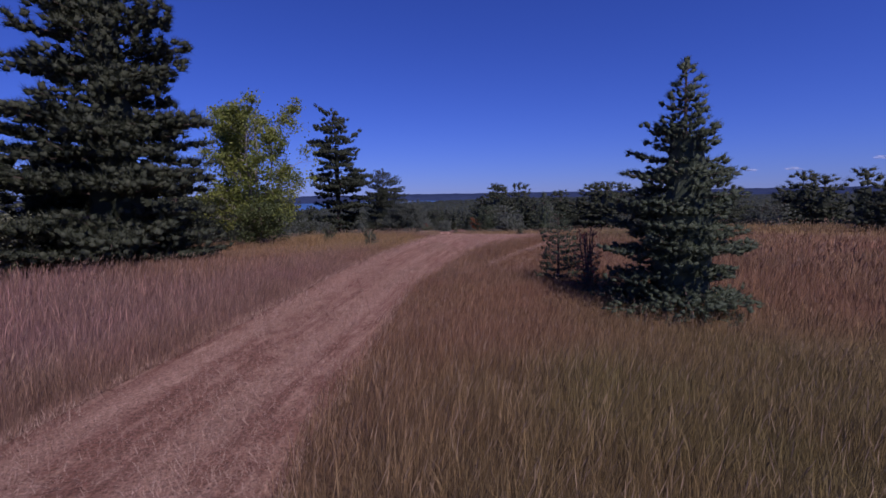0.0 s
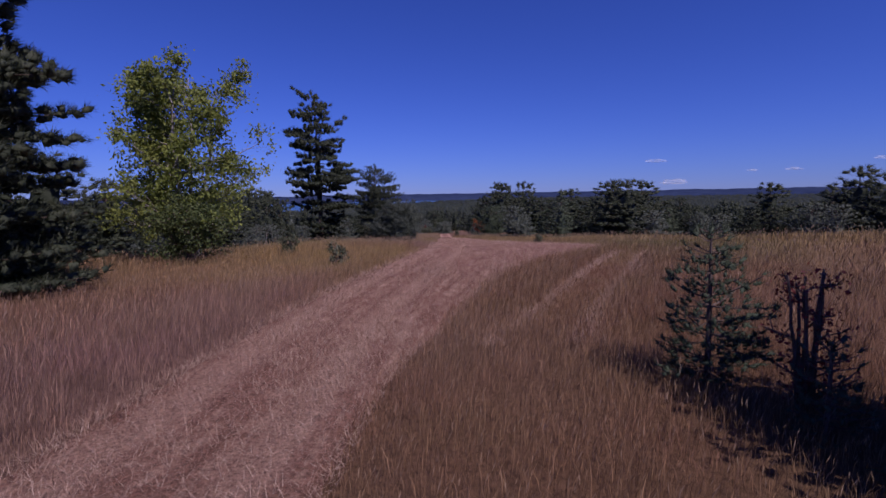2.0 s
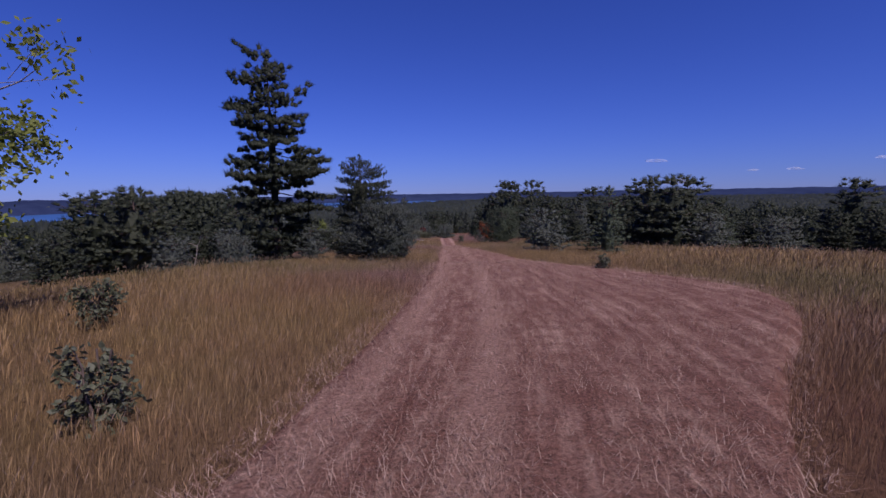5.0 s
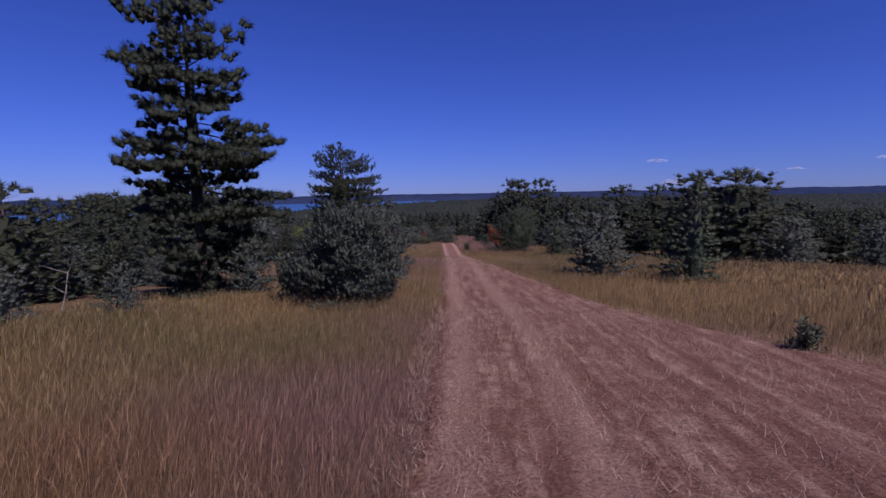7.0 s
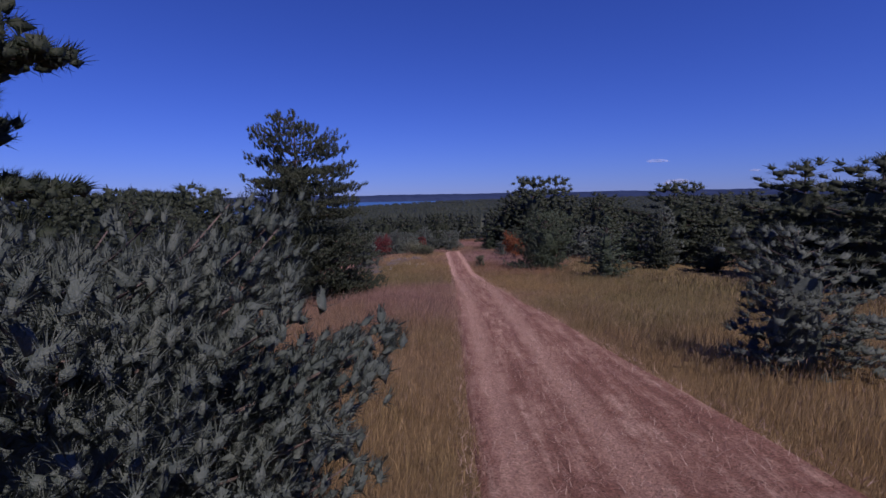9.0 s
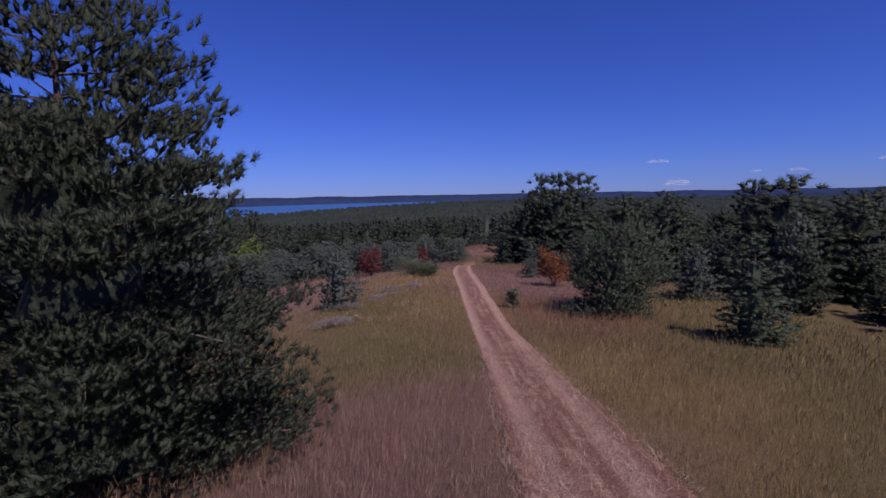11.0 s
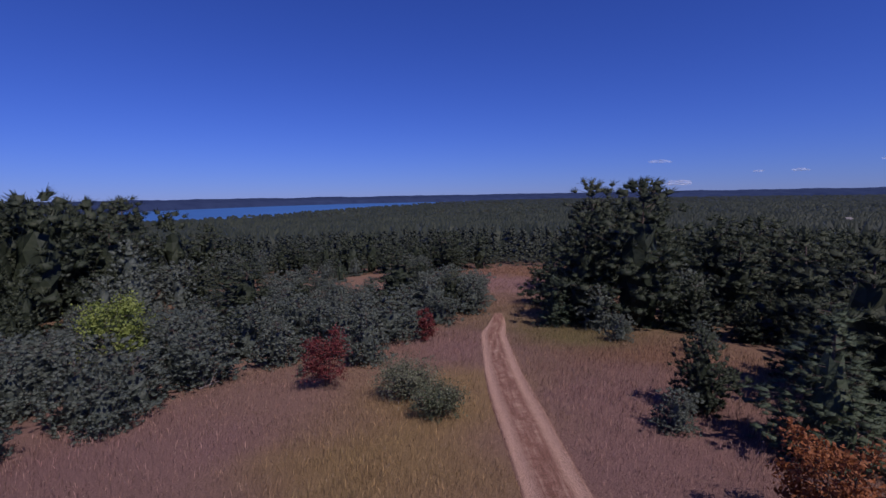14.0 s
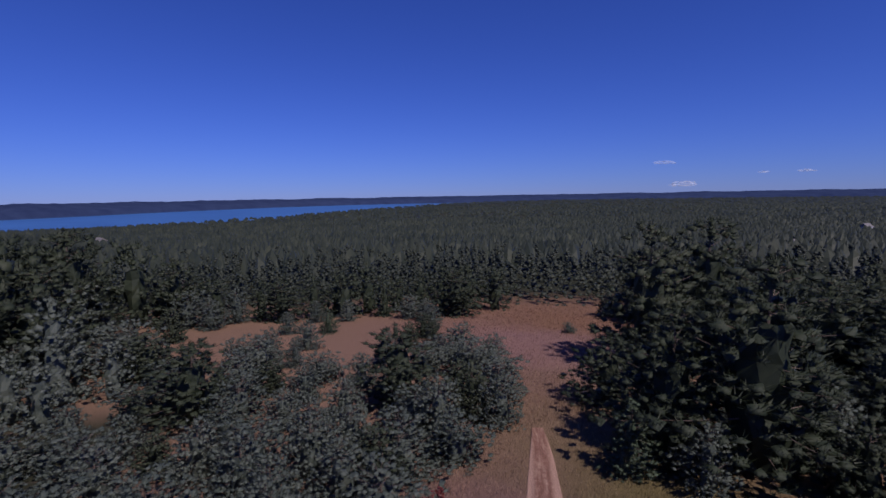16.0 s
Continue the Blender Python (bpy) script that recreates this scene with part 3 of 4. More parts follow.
def broadleaf(seed, h, r, stems=4, limbs=9, clumps=5, leaves=30, size=0.09, clump=0.45, low=0.15):
    rng = np.random.default_rng(seed)
    trunk, arms, pos = [], [], []
    for k in range(stems):
        az = 6.283 * k / stems + rng.uniform(-0.5, 0.5)
        top = np.array([math.cos(az) * r * rng.uniform(0.1, 0.55), math.sin(az) * r * rng.uniform(0.1, 0.55), h * rng.uniform(0.8, 0.97)])
        foot = np.array([math.cos(az), math.sin(az), 0]) * 0.03 * h * (stems > 1) + (0, 0, -0.2)
        s = np.linspace(0, 1, 8)[:, None]
        path = foot + (top - foot) * np.concatenate([s[:, [0]] ** 1.4, s[:, [0]] ** 1.4, s], 1) + rng.normal(0, 0.012 * h, (8, 3)) * s
        trunk.append(tube(path, 0.011 * h * (1.06 - s[:, 0]) + 0.01, 6))
        for q in range(limbs):
            f = low + (1 - low) * (q + rng.uniform(0, 1)) / limbs
            root = np.array([np.interp(f, s[:, 0], path[:, c]) for c in range(3)])
            la = az + rng.uniform(-1.7, 1.7)
            ln = r * rng.uniform(0.45, 0.9) * (1.15 - 0.75 * f)
            end = root + np.array([math.cos(la) * ln, math.sin(la) * ln, ln * rng.uniform(0.25, 0.8)])
            t = np.linspace(0, 1, 5)[:, None]
            limb = root + (end - root) * t + rng.normal(0, 0.035 * ln, (5, 3)) * t
            arms.append(tube(limb, 0.012 * ln * (1.05 - t[:, 0]) + 0.006, 4))
            for c in range(clumps):
                g = 0.3 + 0.7 * (c + rng.uniform(0, 1)) / clumps
                p = root + (end - root) * g + rng.normal(0, 0.16 * ln, 3)
                twig = np.stack([root + (end - root) * max(0, g - 0.15), p])
                arms.append(tube(twig, np.array([0.01, 0.005]), 3))
                n = max(4, int(leaves * rng.uniform(0.5, 1.3)))
                pos.append(p + rng.normal(0, clump * rng.uniform(0.5, 1.1) * 0.6, (n, 3)) * (1, 1, 0.75))
    pos = np.concatenate(pos)
    pos = pos[pos[:, 2] > 0.05]
    return np.concatenate(trunk + arms), [(np.zeros((0, 3, 3)), leaf_quads(rng, pos, size))]


PINES, SPRUCE, BLUE = (M_BARK, M_PINE), (M_BARK, M_SPRUCE), (M_BARK, M_BLUE)

# ---- trees that stand alone and that the track passes
put(plant("pine_tree", evergreen(11, 16.5, 4.6, "broad", 0.9, 9, 0.4, (0.15, 1.4, 0.8), (0.22, 0.022, 36), 1, 0.3, 0.18, 0.02, 0.46, 0.2), PINES, "tall dark green pine with layered branches down to the grass", "pine tree"), stand(-13.6, 19.0, 1, 20))
put(plant("pine_tree", evergreen(12, 13.7, 3.1, "old", 0.8, 7, 0.36, (0.16, 1.35, 0.95), (0.21, 0.022, 34), 1, 0.35, 0.3, 0.03, 0.5, 0.08), PINES, "tall slender pine with gappy irregular branches above young pines", "pine tree"), stand(-11.35, 52.4, 1, 75))
put(plant("pine_tree", evergreen(13, 9.9, 4.3, "broad", 0.75, 8, 0.34, (0.045, 2.8, 0.95), (0.115, 0.0095, 34), 3, 0.7, 0.17, 0.02, 0.5, 0.3), PINES, "broad grey-green pine with thick tufted boughs beside the track", "pine tree"), stand(-8.7, 70.2))
put(plant("pine_bush", evergreen(14, 3.3, 2.3, "bush", 0.36, 9, 0.26, (0.04, 2.6, 0.95), (0.095, 0.008, 34), 4, 0.8, 0.12, 0.0, 0.5, 0.5), BLUE, "low rounded grey-blue young pine at the track's edge", "pine tree"), stand(-3.75, 47.7, 1, 10))
put(plant("spruce_tree", evergreen(15, 5.6, 1.85, "spruce", 0.26, 8, 0.18, (0.055, 1.8, 0.8), (0.085, 0.0095, 26), 1, 0.15, 0.2, 0.02, 0.48, 0.4), SPRUCE, "young dark green spruce standing alone in tall dry grass", "spruce tree"), stand(5.55, 9.3, 1, 0))
put(plant("spruce_sapling", evergreen(16, 2.1, 0.66, "pine", 0.19, 7, 0.14, (0.028, 2.0, 0.9), (0.08, 0.0065, 22), 1, 0.4, 0.2, 0.08, 0.45, 0), SPRUCE, "small green spruce sapling in the dry grass", "spruce tree"), stand(3.45, 12.4, 1, 40))
put(plant("spruce_sapling", evergreen(17, 1.05, 0.4, "bush", 0.17, 6, 0.13, (0.024, 2.0, 0.9), (0.07, 0.006, 18), 1, 0.4, 0.16, 0.02, 0.45, 0), SPRUCE, "low dark spruce sapling beside a leafless reddish shrub", "spruce tree"), stand(3.9, 11.0, 1, 40))
put(plant("young_pine", evergreen(36, 5.0, 3.1, "bush", 0.55, 8, 0.42, (0.06, 2.3, 0.9), (0.17, 0.016, 24), 2, 0.9, 0.22, 0.0, 0.5, 0.3), SPRUCE, "broad grey-green young pine standing in the meadow", "pine tree"), stand(8.0, 88.0, 1, 65))
put(plant("deciduous_tree", broadleaf(21, 9.6, 3.9, 5, 13, 7, 70, 0.085, 0.5), (M_BIRCHBARK, M_LEAF), "yellow-green leafy tree with several thin stems turning to autumn", "tree"), stand(-11.6, 29.0, 1, 0))

# ---- middle trees, a few shapes that are repeated
pine_a = plant("pine_tree", evergreen(31, 7.5, 3.0, "pine", 0.8, 7, 0.64, (0.23, 1.3, 0.8), (0.29, 0.04, 25), 1, 0.4, 0.2), PINES, "dark green pine in the woods beside the meadow", "pine tree", "woods pines")
pine_b = plant("pine_tree", evergreen(32, 8.5, 2.9, "pine", 0.85, 7, 0.66, (0.23, 1.3, 0.8), (0.29, 0.04, 25), 1, 0.4, 0.24), PINES, "dark green pine in the woods beside the meadow", "pine tree", "woods pines")
blue_a = plant("young_pine", evergreen(33, 6.0, 2.6, "bush", 0.66, 7, 0.54, (0.15, 1.5, 0.9), (0.24, 0.031, 25), 1, 0.7, 0.15), BLUE, "bushy grey-blue young pine at the meadow's edge", "pine tree", "young grey pines")
blue_b = plant("young_pine", evergreen(34, 6.6, 2.6, "pine", 0.66, 7, 0.54, (0.15, 1.5, 0.9), (0.24, 0.031, 25), 1, 0.7, 0.16), BLUE, "bushy grey-blue young pine at the meadow's edge", "pine tree", "young grey pines")
spruce_a = plant("spruce_tree", evergreen(35, 7.0, 2.1, "spruce", 0.52, 7, 0.47, (0.14, 1.4, 0.75), (0.21, 0.025, 24), 1, 0.15, 0.18), SPRUCE, "pointed dark green spruce among the pines", "spruce tree", "woods spruces")
FIRST = {}


def tree(kind, x, y, h, wide=1.0, turn=None):
    """The first of a kind is moved to its place, each later one is a copy."""
    src, h0 = {"pa": (pine_a, 7.5), "pb": (pine_b, 8.5), "ba": (blue_a, 6.0), "bb": (blue_b, 6.6), "sa": (spruce_a, 7.0)}[kind]
    turn = random.uniform(0, 360) if turn is None else turn
    m = pose(x, y, float(ground_z(x, y)) - 0.08, random.uniform(-2, 2), random.uniform(-2, 2), turn) @ Matrix.Diagonal((h / h0 * wide, h / h0 * wide, h / h0, 1))
    if kind not in FIRST:
        FIRST[kind] = src
        return put(src, m)
    return copy_thing(src, m)


PLACED = [
    ("ba", 7.4, 55.9, 3.3, 1.35), ("sa", 11.4, 53.6, 4.8, 1.15), ("sa", 11.2, 81.3, 6.8, 1.15), ("sa", 10.6, 104.2, 7.6, 1.5),
    ("ba", 6.3, 106.5, 3.2, 1.0), ("ba", 10.0, 123.4, 3.7, 1.05), ("ba", 14.2, 119.4, 3.7, 0.9), ("pa", 8.4, 108.6, 3.9, 0.95), ("bb", -8.6, 92.4, 3.9, 1.0),
    ("bb", -7.9, 118.2, 6.6, 1.05), ("ba", 0.0, 139.2, 6.8, 0.95), ("bb", -4.6, 136.5, 8.2, 1.2), ("pa", -8.4, 130.5, 7.6, 1.2), ("bb", -12.5, 124.5, 7.2, 1.25), ("pb", 10.2, 133.5, 10.0, 1.2), ("pb", 14.5, 131.5, 11.2, 1.1), ("pa", 17.6, 127.5, 9.6, 1.2), ("pa", -2.2, 140.5, 9.2, 0.95), ("pa", 8.8, 135.5, 8.0, 1.0), ("pa", 36.5, 86.4, 10.6, 1.15), ("pb", 24.0, 156.5, 13.4, 1.0), ("pb", 16.6, 152.5, 13.0, 0.95), ("pa", 20.4, 145.0, 9.6, 1.1), ("pb", 45.6, 136.0, 11.4, 0.9), ("pa", 48.5, 139.0, 10.8, 0.9), ("pa", 13.6, 140.2, 11.0, 0.95),
    ("bb", 20.0, 91.5, 9.8, 0.8), ("pa", 26.4, 27.5, 6.0, 1.4), ("pb", -20.8, 94.2, 4.6, 0.85), ("ba", -17.8, 97.0, 1.3, 0.8), ("ba", -18.6, 101.5, 1.5, 1.0),
    ("ba", -8.8, 51.5, 4.0, 0.9), ("bb", -11.5, 47.0, 3.2, 1.1), ("ba", -15.0, 46.0, 3.6, 1.1), ("pa", -18.5, 57.0, 6.0, 1.0), ("bb", -12.0, 116.8, 1.5, 0.9),
    ("ba", 12.4, 168.5, 2.5, 1.3), ("pa", 21.6, 182.5, 6.2, 1.2), ("pa", 18.0, 87.5, 8.2, 0.85), ("bb", 14.5, 92.5, 6.2, 1.1),
    ("bb", -22.2, 112.0, 6.8, 1.3), ("ba", -23.4, 116.4, 7.0, 1.25), ("bb", -21.6, 120.4, 7.4, 1.3), ("ba", -18.8, 125.4, 7.4, 1.25), ("bb", -15.6, 129.4, 7.8, 1.3), ("ba", -26.2, 108.6, 6.4, 1.25), ("bb", -12.6, 132.4, 7.6, 1.25), ("ba", -26.5, 121.5, 7.6, 1.25),
    ("bb", -10.6, 122.6, 6.6, 1.42), ("ba", -7.2, 125.6, 6.2, 1.42), ("bb", -9.8, 128.4, 6.8, 1.42), ("ba", -7.0, 131.8, 6.4, 1.42), ("bb", -13.4, 127.4, 6.8, 1.42), ("ba", -3.6, 133.4, 5.6, 1.42), ("bb", -10.6, 134.6, 6.6, 1.42), ("ba", -6.6, 138.6, 6.2, 1.42), ("bb", -14.8, 121.2, 6.2, 1.42), ("ba", -16.8, 133.2, 6.8, 1.42), ("bb", -14.2, 137.4, 6.4, 1.42),
    ("bb", -19.8, 110.4, 5.2, 1.35), ("ba", -20.4, 114.0, 5.6, 1.35), ("bb", -23.5, 107.4, 5.0, 1.35), ("ba", -18.6, 117.8, 6.0, 1.3), ("pb", -18.0, 22.0, 6.5, 1.2), ("pa", -19.5, 28.0, 6.0, 1.2), ("pb", -23.0, 20.5, 6.5, 1.2), ("pa", -24.0, 34.0, 6.5, 1.2),
]
for row in PLACED:
    tree(*row)


# ---- the woods: where trees may stand
def open_land(x, y):
    """True on the meadow, the track and the clearings."""
    if y < 36:
        return -15 - 0.12 * y < x < 46
    if y < 100:
        west = np.interp(y, [36, 48, 60, 75, 90, 100], [-20, -17, -16, -20, -27, -28])
        east = np.interp(y, [36, 62, 75, 85, 100], [48, 32, 21, 18.5, 15])
        return west < x < east
    if y < 152:
        west = np.interp(y, [100, 104, 107, 111, 115, 118, 120, 122, 129, 134, 137, 144, 152], [-28, -27, -21, -18.5, -18.5, -17, -10.5, -6.5, -5.5, -4.5, -1.5, 1.2, 1.5])
        if y > 155 and -60 < x < -12:
            return True
        east = np.interp(y, [100, 118, 124, 129, 134, 140, 152], [14, 15, 12, 7.5, 5.2, 6.5, 11.5])
        return west < x < east
    if y < 192:
        west = np.interp(y, [152, 158, 162, 178, 184, 192], [2.5, 2.5, -6, -6, 2, 10])
        east = np.interp(y, [152, 160, 180, 192], [11.5, 17, 28, 32])
        return west < x < east or (-66 < x < -9 and 160 < y < 182 and math.sin(x * 0.33) + math.sin(y * 0.6 + x * 0.2) > -0.9)
    return False


def wood_height(x, y, rng):
    if y > 186:
        return rng.uniform(6.0, 8.5)
    if x < -34 and y > 85:
        return rng.uniform(13.5, 16.0) if y > 130 and x < -54 else rng.uniform(8.5, 11.0) if y > 152 else rng.uniform(5.8, 7.8)
    if x < 2 and y > 96:
        return rng.uniform(5.2, 6.8) if y > 136 else rng.uniform(6.0, 7.8)
    if y < 80 and x < 0:
        return rng.uniform(4.4, 6.0)
    if y > 136 and x < 20:
        return rng.uniform(3.8, 5.6)
    if y > 124:
        return rng.uniform(6.5, 9.2)
    if x > 8 and 66 < y:
        return rng.uniform(5.8, 7.6)
    return rng.uniform(5.4, 8.2)


GLADES = [(118, 280, 13), (99, 258, 8), (438, 620, 26), (400, 562, 26), (186, 368, 15), (166, 330, 13), (-330, 560, 20), (-300, 510, 22)]


def scatter_woods():
    rng = np.random.default_rng(5)
    taken = [(row[1], row[2]) for row in PLACED] + [(-13.6, 19.0), (-11.2, 52.0), (-8.7, 70.2), (-12.3, 29.0), (8.0, 88.0)]
    cells = {}
    for x, y in taken:
        cells.setdefault((int(x // 4), int(y // 4)), []).append((x, y))
    front, deep = [], []
    for _ in range(20000):
        x, y = rng.uniform(-150, 170), rng.uniform(8, 330)
        if abs(x) > min(26 + 0.62 * max(y, 20), 84 if y < 190 else 200) or open_land(x, y) or any((x - a) ** 2 + (y - b) ** 2 < c * c for a, b, c in GLADES):
            continue
        if y < 104 and not any(open_land(x + q * math.cos(a), y + q * math.sin(a)) for q in (7, 14) for a in np.linspace(0, 6.28, 9)[:-1]):
            continue  # never seen behind the wood's edge
        gap = 3.7 if y < 190 else 4.8
        cx, cy = int(x // 4), int(y // 4)
        if any((x - a) ** 2 + (y - b) ** 2 < gap * gap for i in (-1, 0, 1) for j in (-1, 0, 1) for a, b in cells.get((cx + i, cy + j), ())):
            continue
        cells.setdefault((cx, cy), []).append((x, y))
        near = y < 185 and abs(x) < 62
        (front if near else deep).append((x, y))
    return rng, front, deep


wood_rng, FRONT, DEEP = scatter_woods()


def prominence(p):
    """Small for trees near the end of the flight, and for the edge of the meadow."""
    edge = any(open_land(p[0] + 6 * math.cos(a), p[1] + 6 * math.sin(a)) for a in np.linspace(0, 6.28, 9)[:-1])
    aside = min(math.hypot(p[0] + 4, (p[1] - 114) * 0.9), math.hypot(p[0] + 14, p[1] - 58) * 1.2, math.hypot(p[0] - 14, p[1] - 90))
    return aside * (0.55 if edge else 1.0) + (40 if p[1] < 30 else 0)


FRONT.sort(key=prominence)
DEEP += FRONT[215:]
for x, y in FRONT[:215]:
    grey = -60 < x < 2 and 108 < y < 156
    kind = wood_rng.choice(["pa", "pb", "ba", "bb", "sa"], p=[0.3, 0.25, 0.15, 0.2, 0.1] if x > 2 else [0.1, 0.05, 0.4, 0.45, 0.0] if grey else [0.25, 0.2, 0.2, 0.3, 0.05])
    tree(str(kind), x, y, wood_height(x, y, wood_rng), wood_rng.uniform(1.3, 1.6) if grey else wood_rng.uniform(1.05, 1.35))


def merged(name, points, variants, heights, rng, mat, label, wide=(0.95, 1.3)):
    """Many trees joined into one heap of triangles."""
    out, soft = [], []
    for (x, y), h in zip(points, heights):
        tri, nor, h0 = variants[rng.integers(len(variants))]
        a = rng.uniform(0, 6.283)
        c, s, k, w = math.cos(a), math.sin(a), h / h0, h / h0 * rng.uniform(*wide)
        v = tri.reshape(-1, 3)
        out.append(np.stack([(v[:, 0] * c - v[:, 1] * s) * w + x, (v[:, 0] * s + v[:, 1] * c) * w + y, v[:, 2] * k + float(ground_z(x, y)) - 0.1], -1))
        n = nor.reshape(-1, 3)
        soft.append(np.stack([n[:, 0] * c - n[:, 1] * s, n[:, 0] * s + n[:, 1] * c, n[:, 2]], -1))
    tagged(soup(name, np.concatenate(out), mat, None, np.concatenate(soft)), label, "woods", kind="stuff")


simple = []
for k, (shape, h, r) in enumerate((("pine", 8.0, 2.8), ("bush", 6.5, 2.8), ("pine", 7.5, 2.5))):
    _, tri, nor = evergreen(50 + k, h, r, shape, 0.95, 6, 0.95, (0.27, 1.4, 0.8), (0.42, 0.05, 18), core=0.3)
    simple.append((tri, nor, h))
_, tri, nor = evergreen(54, 8.0, 2.2, "spruce", 1.5, 4, 1.6, (0.5, 1.2, 0.8), (0.5, 0.11, 5), core=0)
conical = [(tri, nor, 8.0)]
deep_near = [p for p in DEEP if p[1] < 190]
deep_far = [p for p in DEEP if p[1] >= 190]
grey_wood = [p for p in deep_near if -46 < p[0] < 4 and 106 < p[1] < 156]
dark_wood = [p for p in deep_near if not (-46 < p[0] < 4 and 106 < p[1] < 156)]
merged("young_pine_woods", grey_wood, simple, [wood_height(x, y, wood_rng) for x, y in grey_wood], wood_rng, M_BLUE, "dense grey-blue young pines beside the meadow")
merged("pine_woods", dark_wood, simple, [wood_height(x, y, wood_rng) for x, y in dark_wood], wood_rng, M_PINE, "dense dark pine woods round the meadow")
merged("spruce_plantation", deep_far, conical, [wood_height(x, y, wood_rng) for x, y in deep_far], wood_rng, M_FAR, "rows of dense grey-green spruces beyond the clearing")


def far_woods():
    """Tree tops of the wide forest down to the lake, coarser with distance."""
    rng = np.random.default_rng(8)
    out = []
    for r0, r1, num, size in ((250, 520, 6000, 5.5), (520, 1100, 11000, 7.5), (1100, 2300, 7000, 14.0), (2300, 4100, 3000, 34.0)):
        az = rng.uniform(-1.15, 1.15, num)
        r = np.sqrt(rng.uniform(r0 ** 2, r1 ** 2, num))
        x, y = r * az / np.hypot(az, 1), r / np.hypot(az, 1)
        z = ground_z(x, y)
        keep = (z > LAKE + 1.5) & (y > 225)
        for a, b, c in GLADES:
            keep &= (x - a) ** 2 + (y - b) ** 2 > c * c
        x, y, z = x[keep], y[keep], z[keep]
        m = len(x)
        w = size * rng.uniform(0.6, 1.1, m)
        h = rng.uniform(7, 11, m) if r0 < 1000 else rng.uniform(6, 8.5, m)
        k = 5
        ang = np.linspace(0, 6.283, k, endpoint=False)[None] + rng.uniform(0, 6, (m, 1))
        ring = w[:, None] * rng.uniform(0.35, 0.65, (m, k))
        bx, by = x[:, None] + ring * np.cos(ang), y[:, None] + ring * np.sin(ang)
        lo = np.stack([bx, by, z[:, None] + h[:, None] * rng.uniform(0.05, 0.2, (m, k))], -1)
        half = 0.62
        up = np.stack([x[:, None] + (bx - x[:, None]) * half, y[:, None] + (by - y[:, None]) * half, z[:, None] + h[:, None] * rng.uniform(0.55, 0.85, (m, k))], -1)
        top = np.stack([x, y, z + h], -1)[:, None].repeat(k, 1)
        lo2, up2 = np.roll(lo, -1, 1), np.roll(up, -1, 1)
        for tri in ((lo, lo2, up2), (lo, up2, up), (up, up2, top)):
            out.append(np.stack(tri, 2).reshape(-1, 3, 3))
    tris = np.concatenate(out)
    n = np.cross(tris[:, 1] - tris[:, 0], tris[:, 2] - tris[:, 0])
    return tris, np.repeat(unit(unit(n) + (0, 0, 0.9))[:, None], 3, 1)


def far_wood_heap():
    tris, nors = far_woods()
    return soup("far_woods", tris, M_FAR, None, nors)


tagged(far_wood_heap(), "wide dark mixed forest reaching down to the lake", "woods", kind="stuff")


# ---------------------------------------------------------------- shrubs
def shrub(name, x, y, h, r, seed, mat, label, leaves=26, size=0.07, stems=5, bark_mat=None):
    bark_mat = bark_mat or M_BARK
    put(plant(name, broadleaf(seed, h, r, stems, 5, 4, leaves, size, 0.28 * r, 0.2), (bark_mat, mat), label, "shrub"), stand(x, y, 1, seed * 40))


shrub("red_shrub", -9.7, 114.2, 2.9, 1.7, 61, M_RED, "bright red autumn shrub in the dry slope", 40)
shrub("red_shrub", -4.5, 124.2, 2.5, 0.8, 62, M_RED, "narrow red autumn shrub beside the pines", 34)
shrub("oak_sapling", 6.9, 99.4, 3.0, 1.45, 63, M_ORANGE, "rust-orange leafed oak sapling in the grass", 40)
shrub("weed_clump", -4.9, 111.2, 1.5, 2.0, 64, M_WEED, "tall grey-green weed clump beside the track", 22, 0.055, 16)
shrub("weed_clump", -3.4, 108.6, 1.2, 1.5, 65, M_WEED, "tall grey-green weed clump beside the track", 18, 0.055, 14)
shrub("weed_clump", 2.4, 90.4, 1.2, 0.5, 66, M_WEED, "small green weed beside the track", 24, 0.05, 5)
shrub("weed_clump", 6.6, 39.8, 0.7, 0.35, 67, M_WEED, "small green weed in the grass", 9, 0.05, 5)
shrub("weed_clump", -3.8, 24.2, 0.95, 0.4, 68, M_WEED, "small grey-green weed in the grass", 9, 0.05, 5)
shrub("weed_clump", -7.0, 28.8, 1.0, 0.6, 69, M_WEED, "small grey-green weed in the grass", 12, 0.05, 5)
shrub("green_bush", -6.3, 48.6, 1.8, 0.6, 70, M_WEED, "grey-green leafy bush beside the grey pine", 26, 0.06, 6)
shrub("green_bush", -10.2, 26.2, 2.6, 1.7, 71, M_GREENLEAF, "green leafy bush under the yellow tree", 40, 0.07, 7)
shrub("green_bush", -26.2, 121.0, 6.6, 2.8, 72, M_BRIGHTLEAF, "bright green leafy tree among grey pines", 60, 0.1, 6)
shrub("weed_clump", -14.3, 101.0, 1.1, 0.6, 74, M_WEED, "small green weed on the slope", 20, 0.05, 5)
shrub("bare_shrub", 4.05, 11.5, 1.75, 0.5, 75, M_RED, "nearly leafless reddish shrub beside the spruces", 4, 0.03, 7)
shrub("leafy_shrub", -17.0, 24.5, 2.6, 1.9, 76, M_WEED, "grey-green leafy shrub at the foot of the tall pine", 60, 0.07, 8)
shrub("leafy_shrub", -15.5, 15.5, 2.0, 1.6, 77, M_WEED, "grey-green leafy shrub at the foot of the tall pine", 60, 0.07, 8)
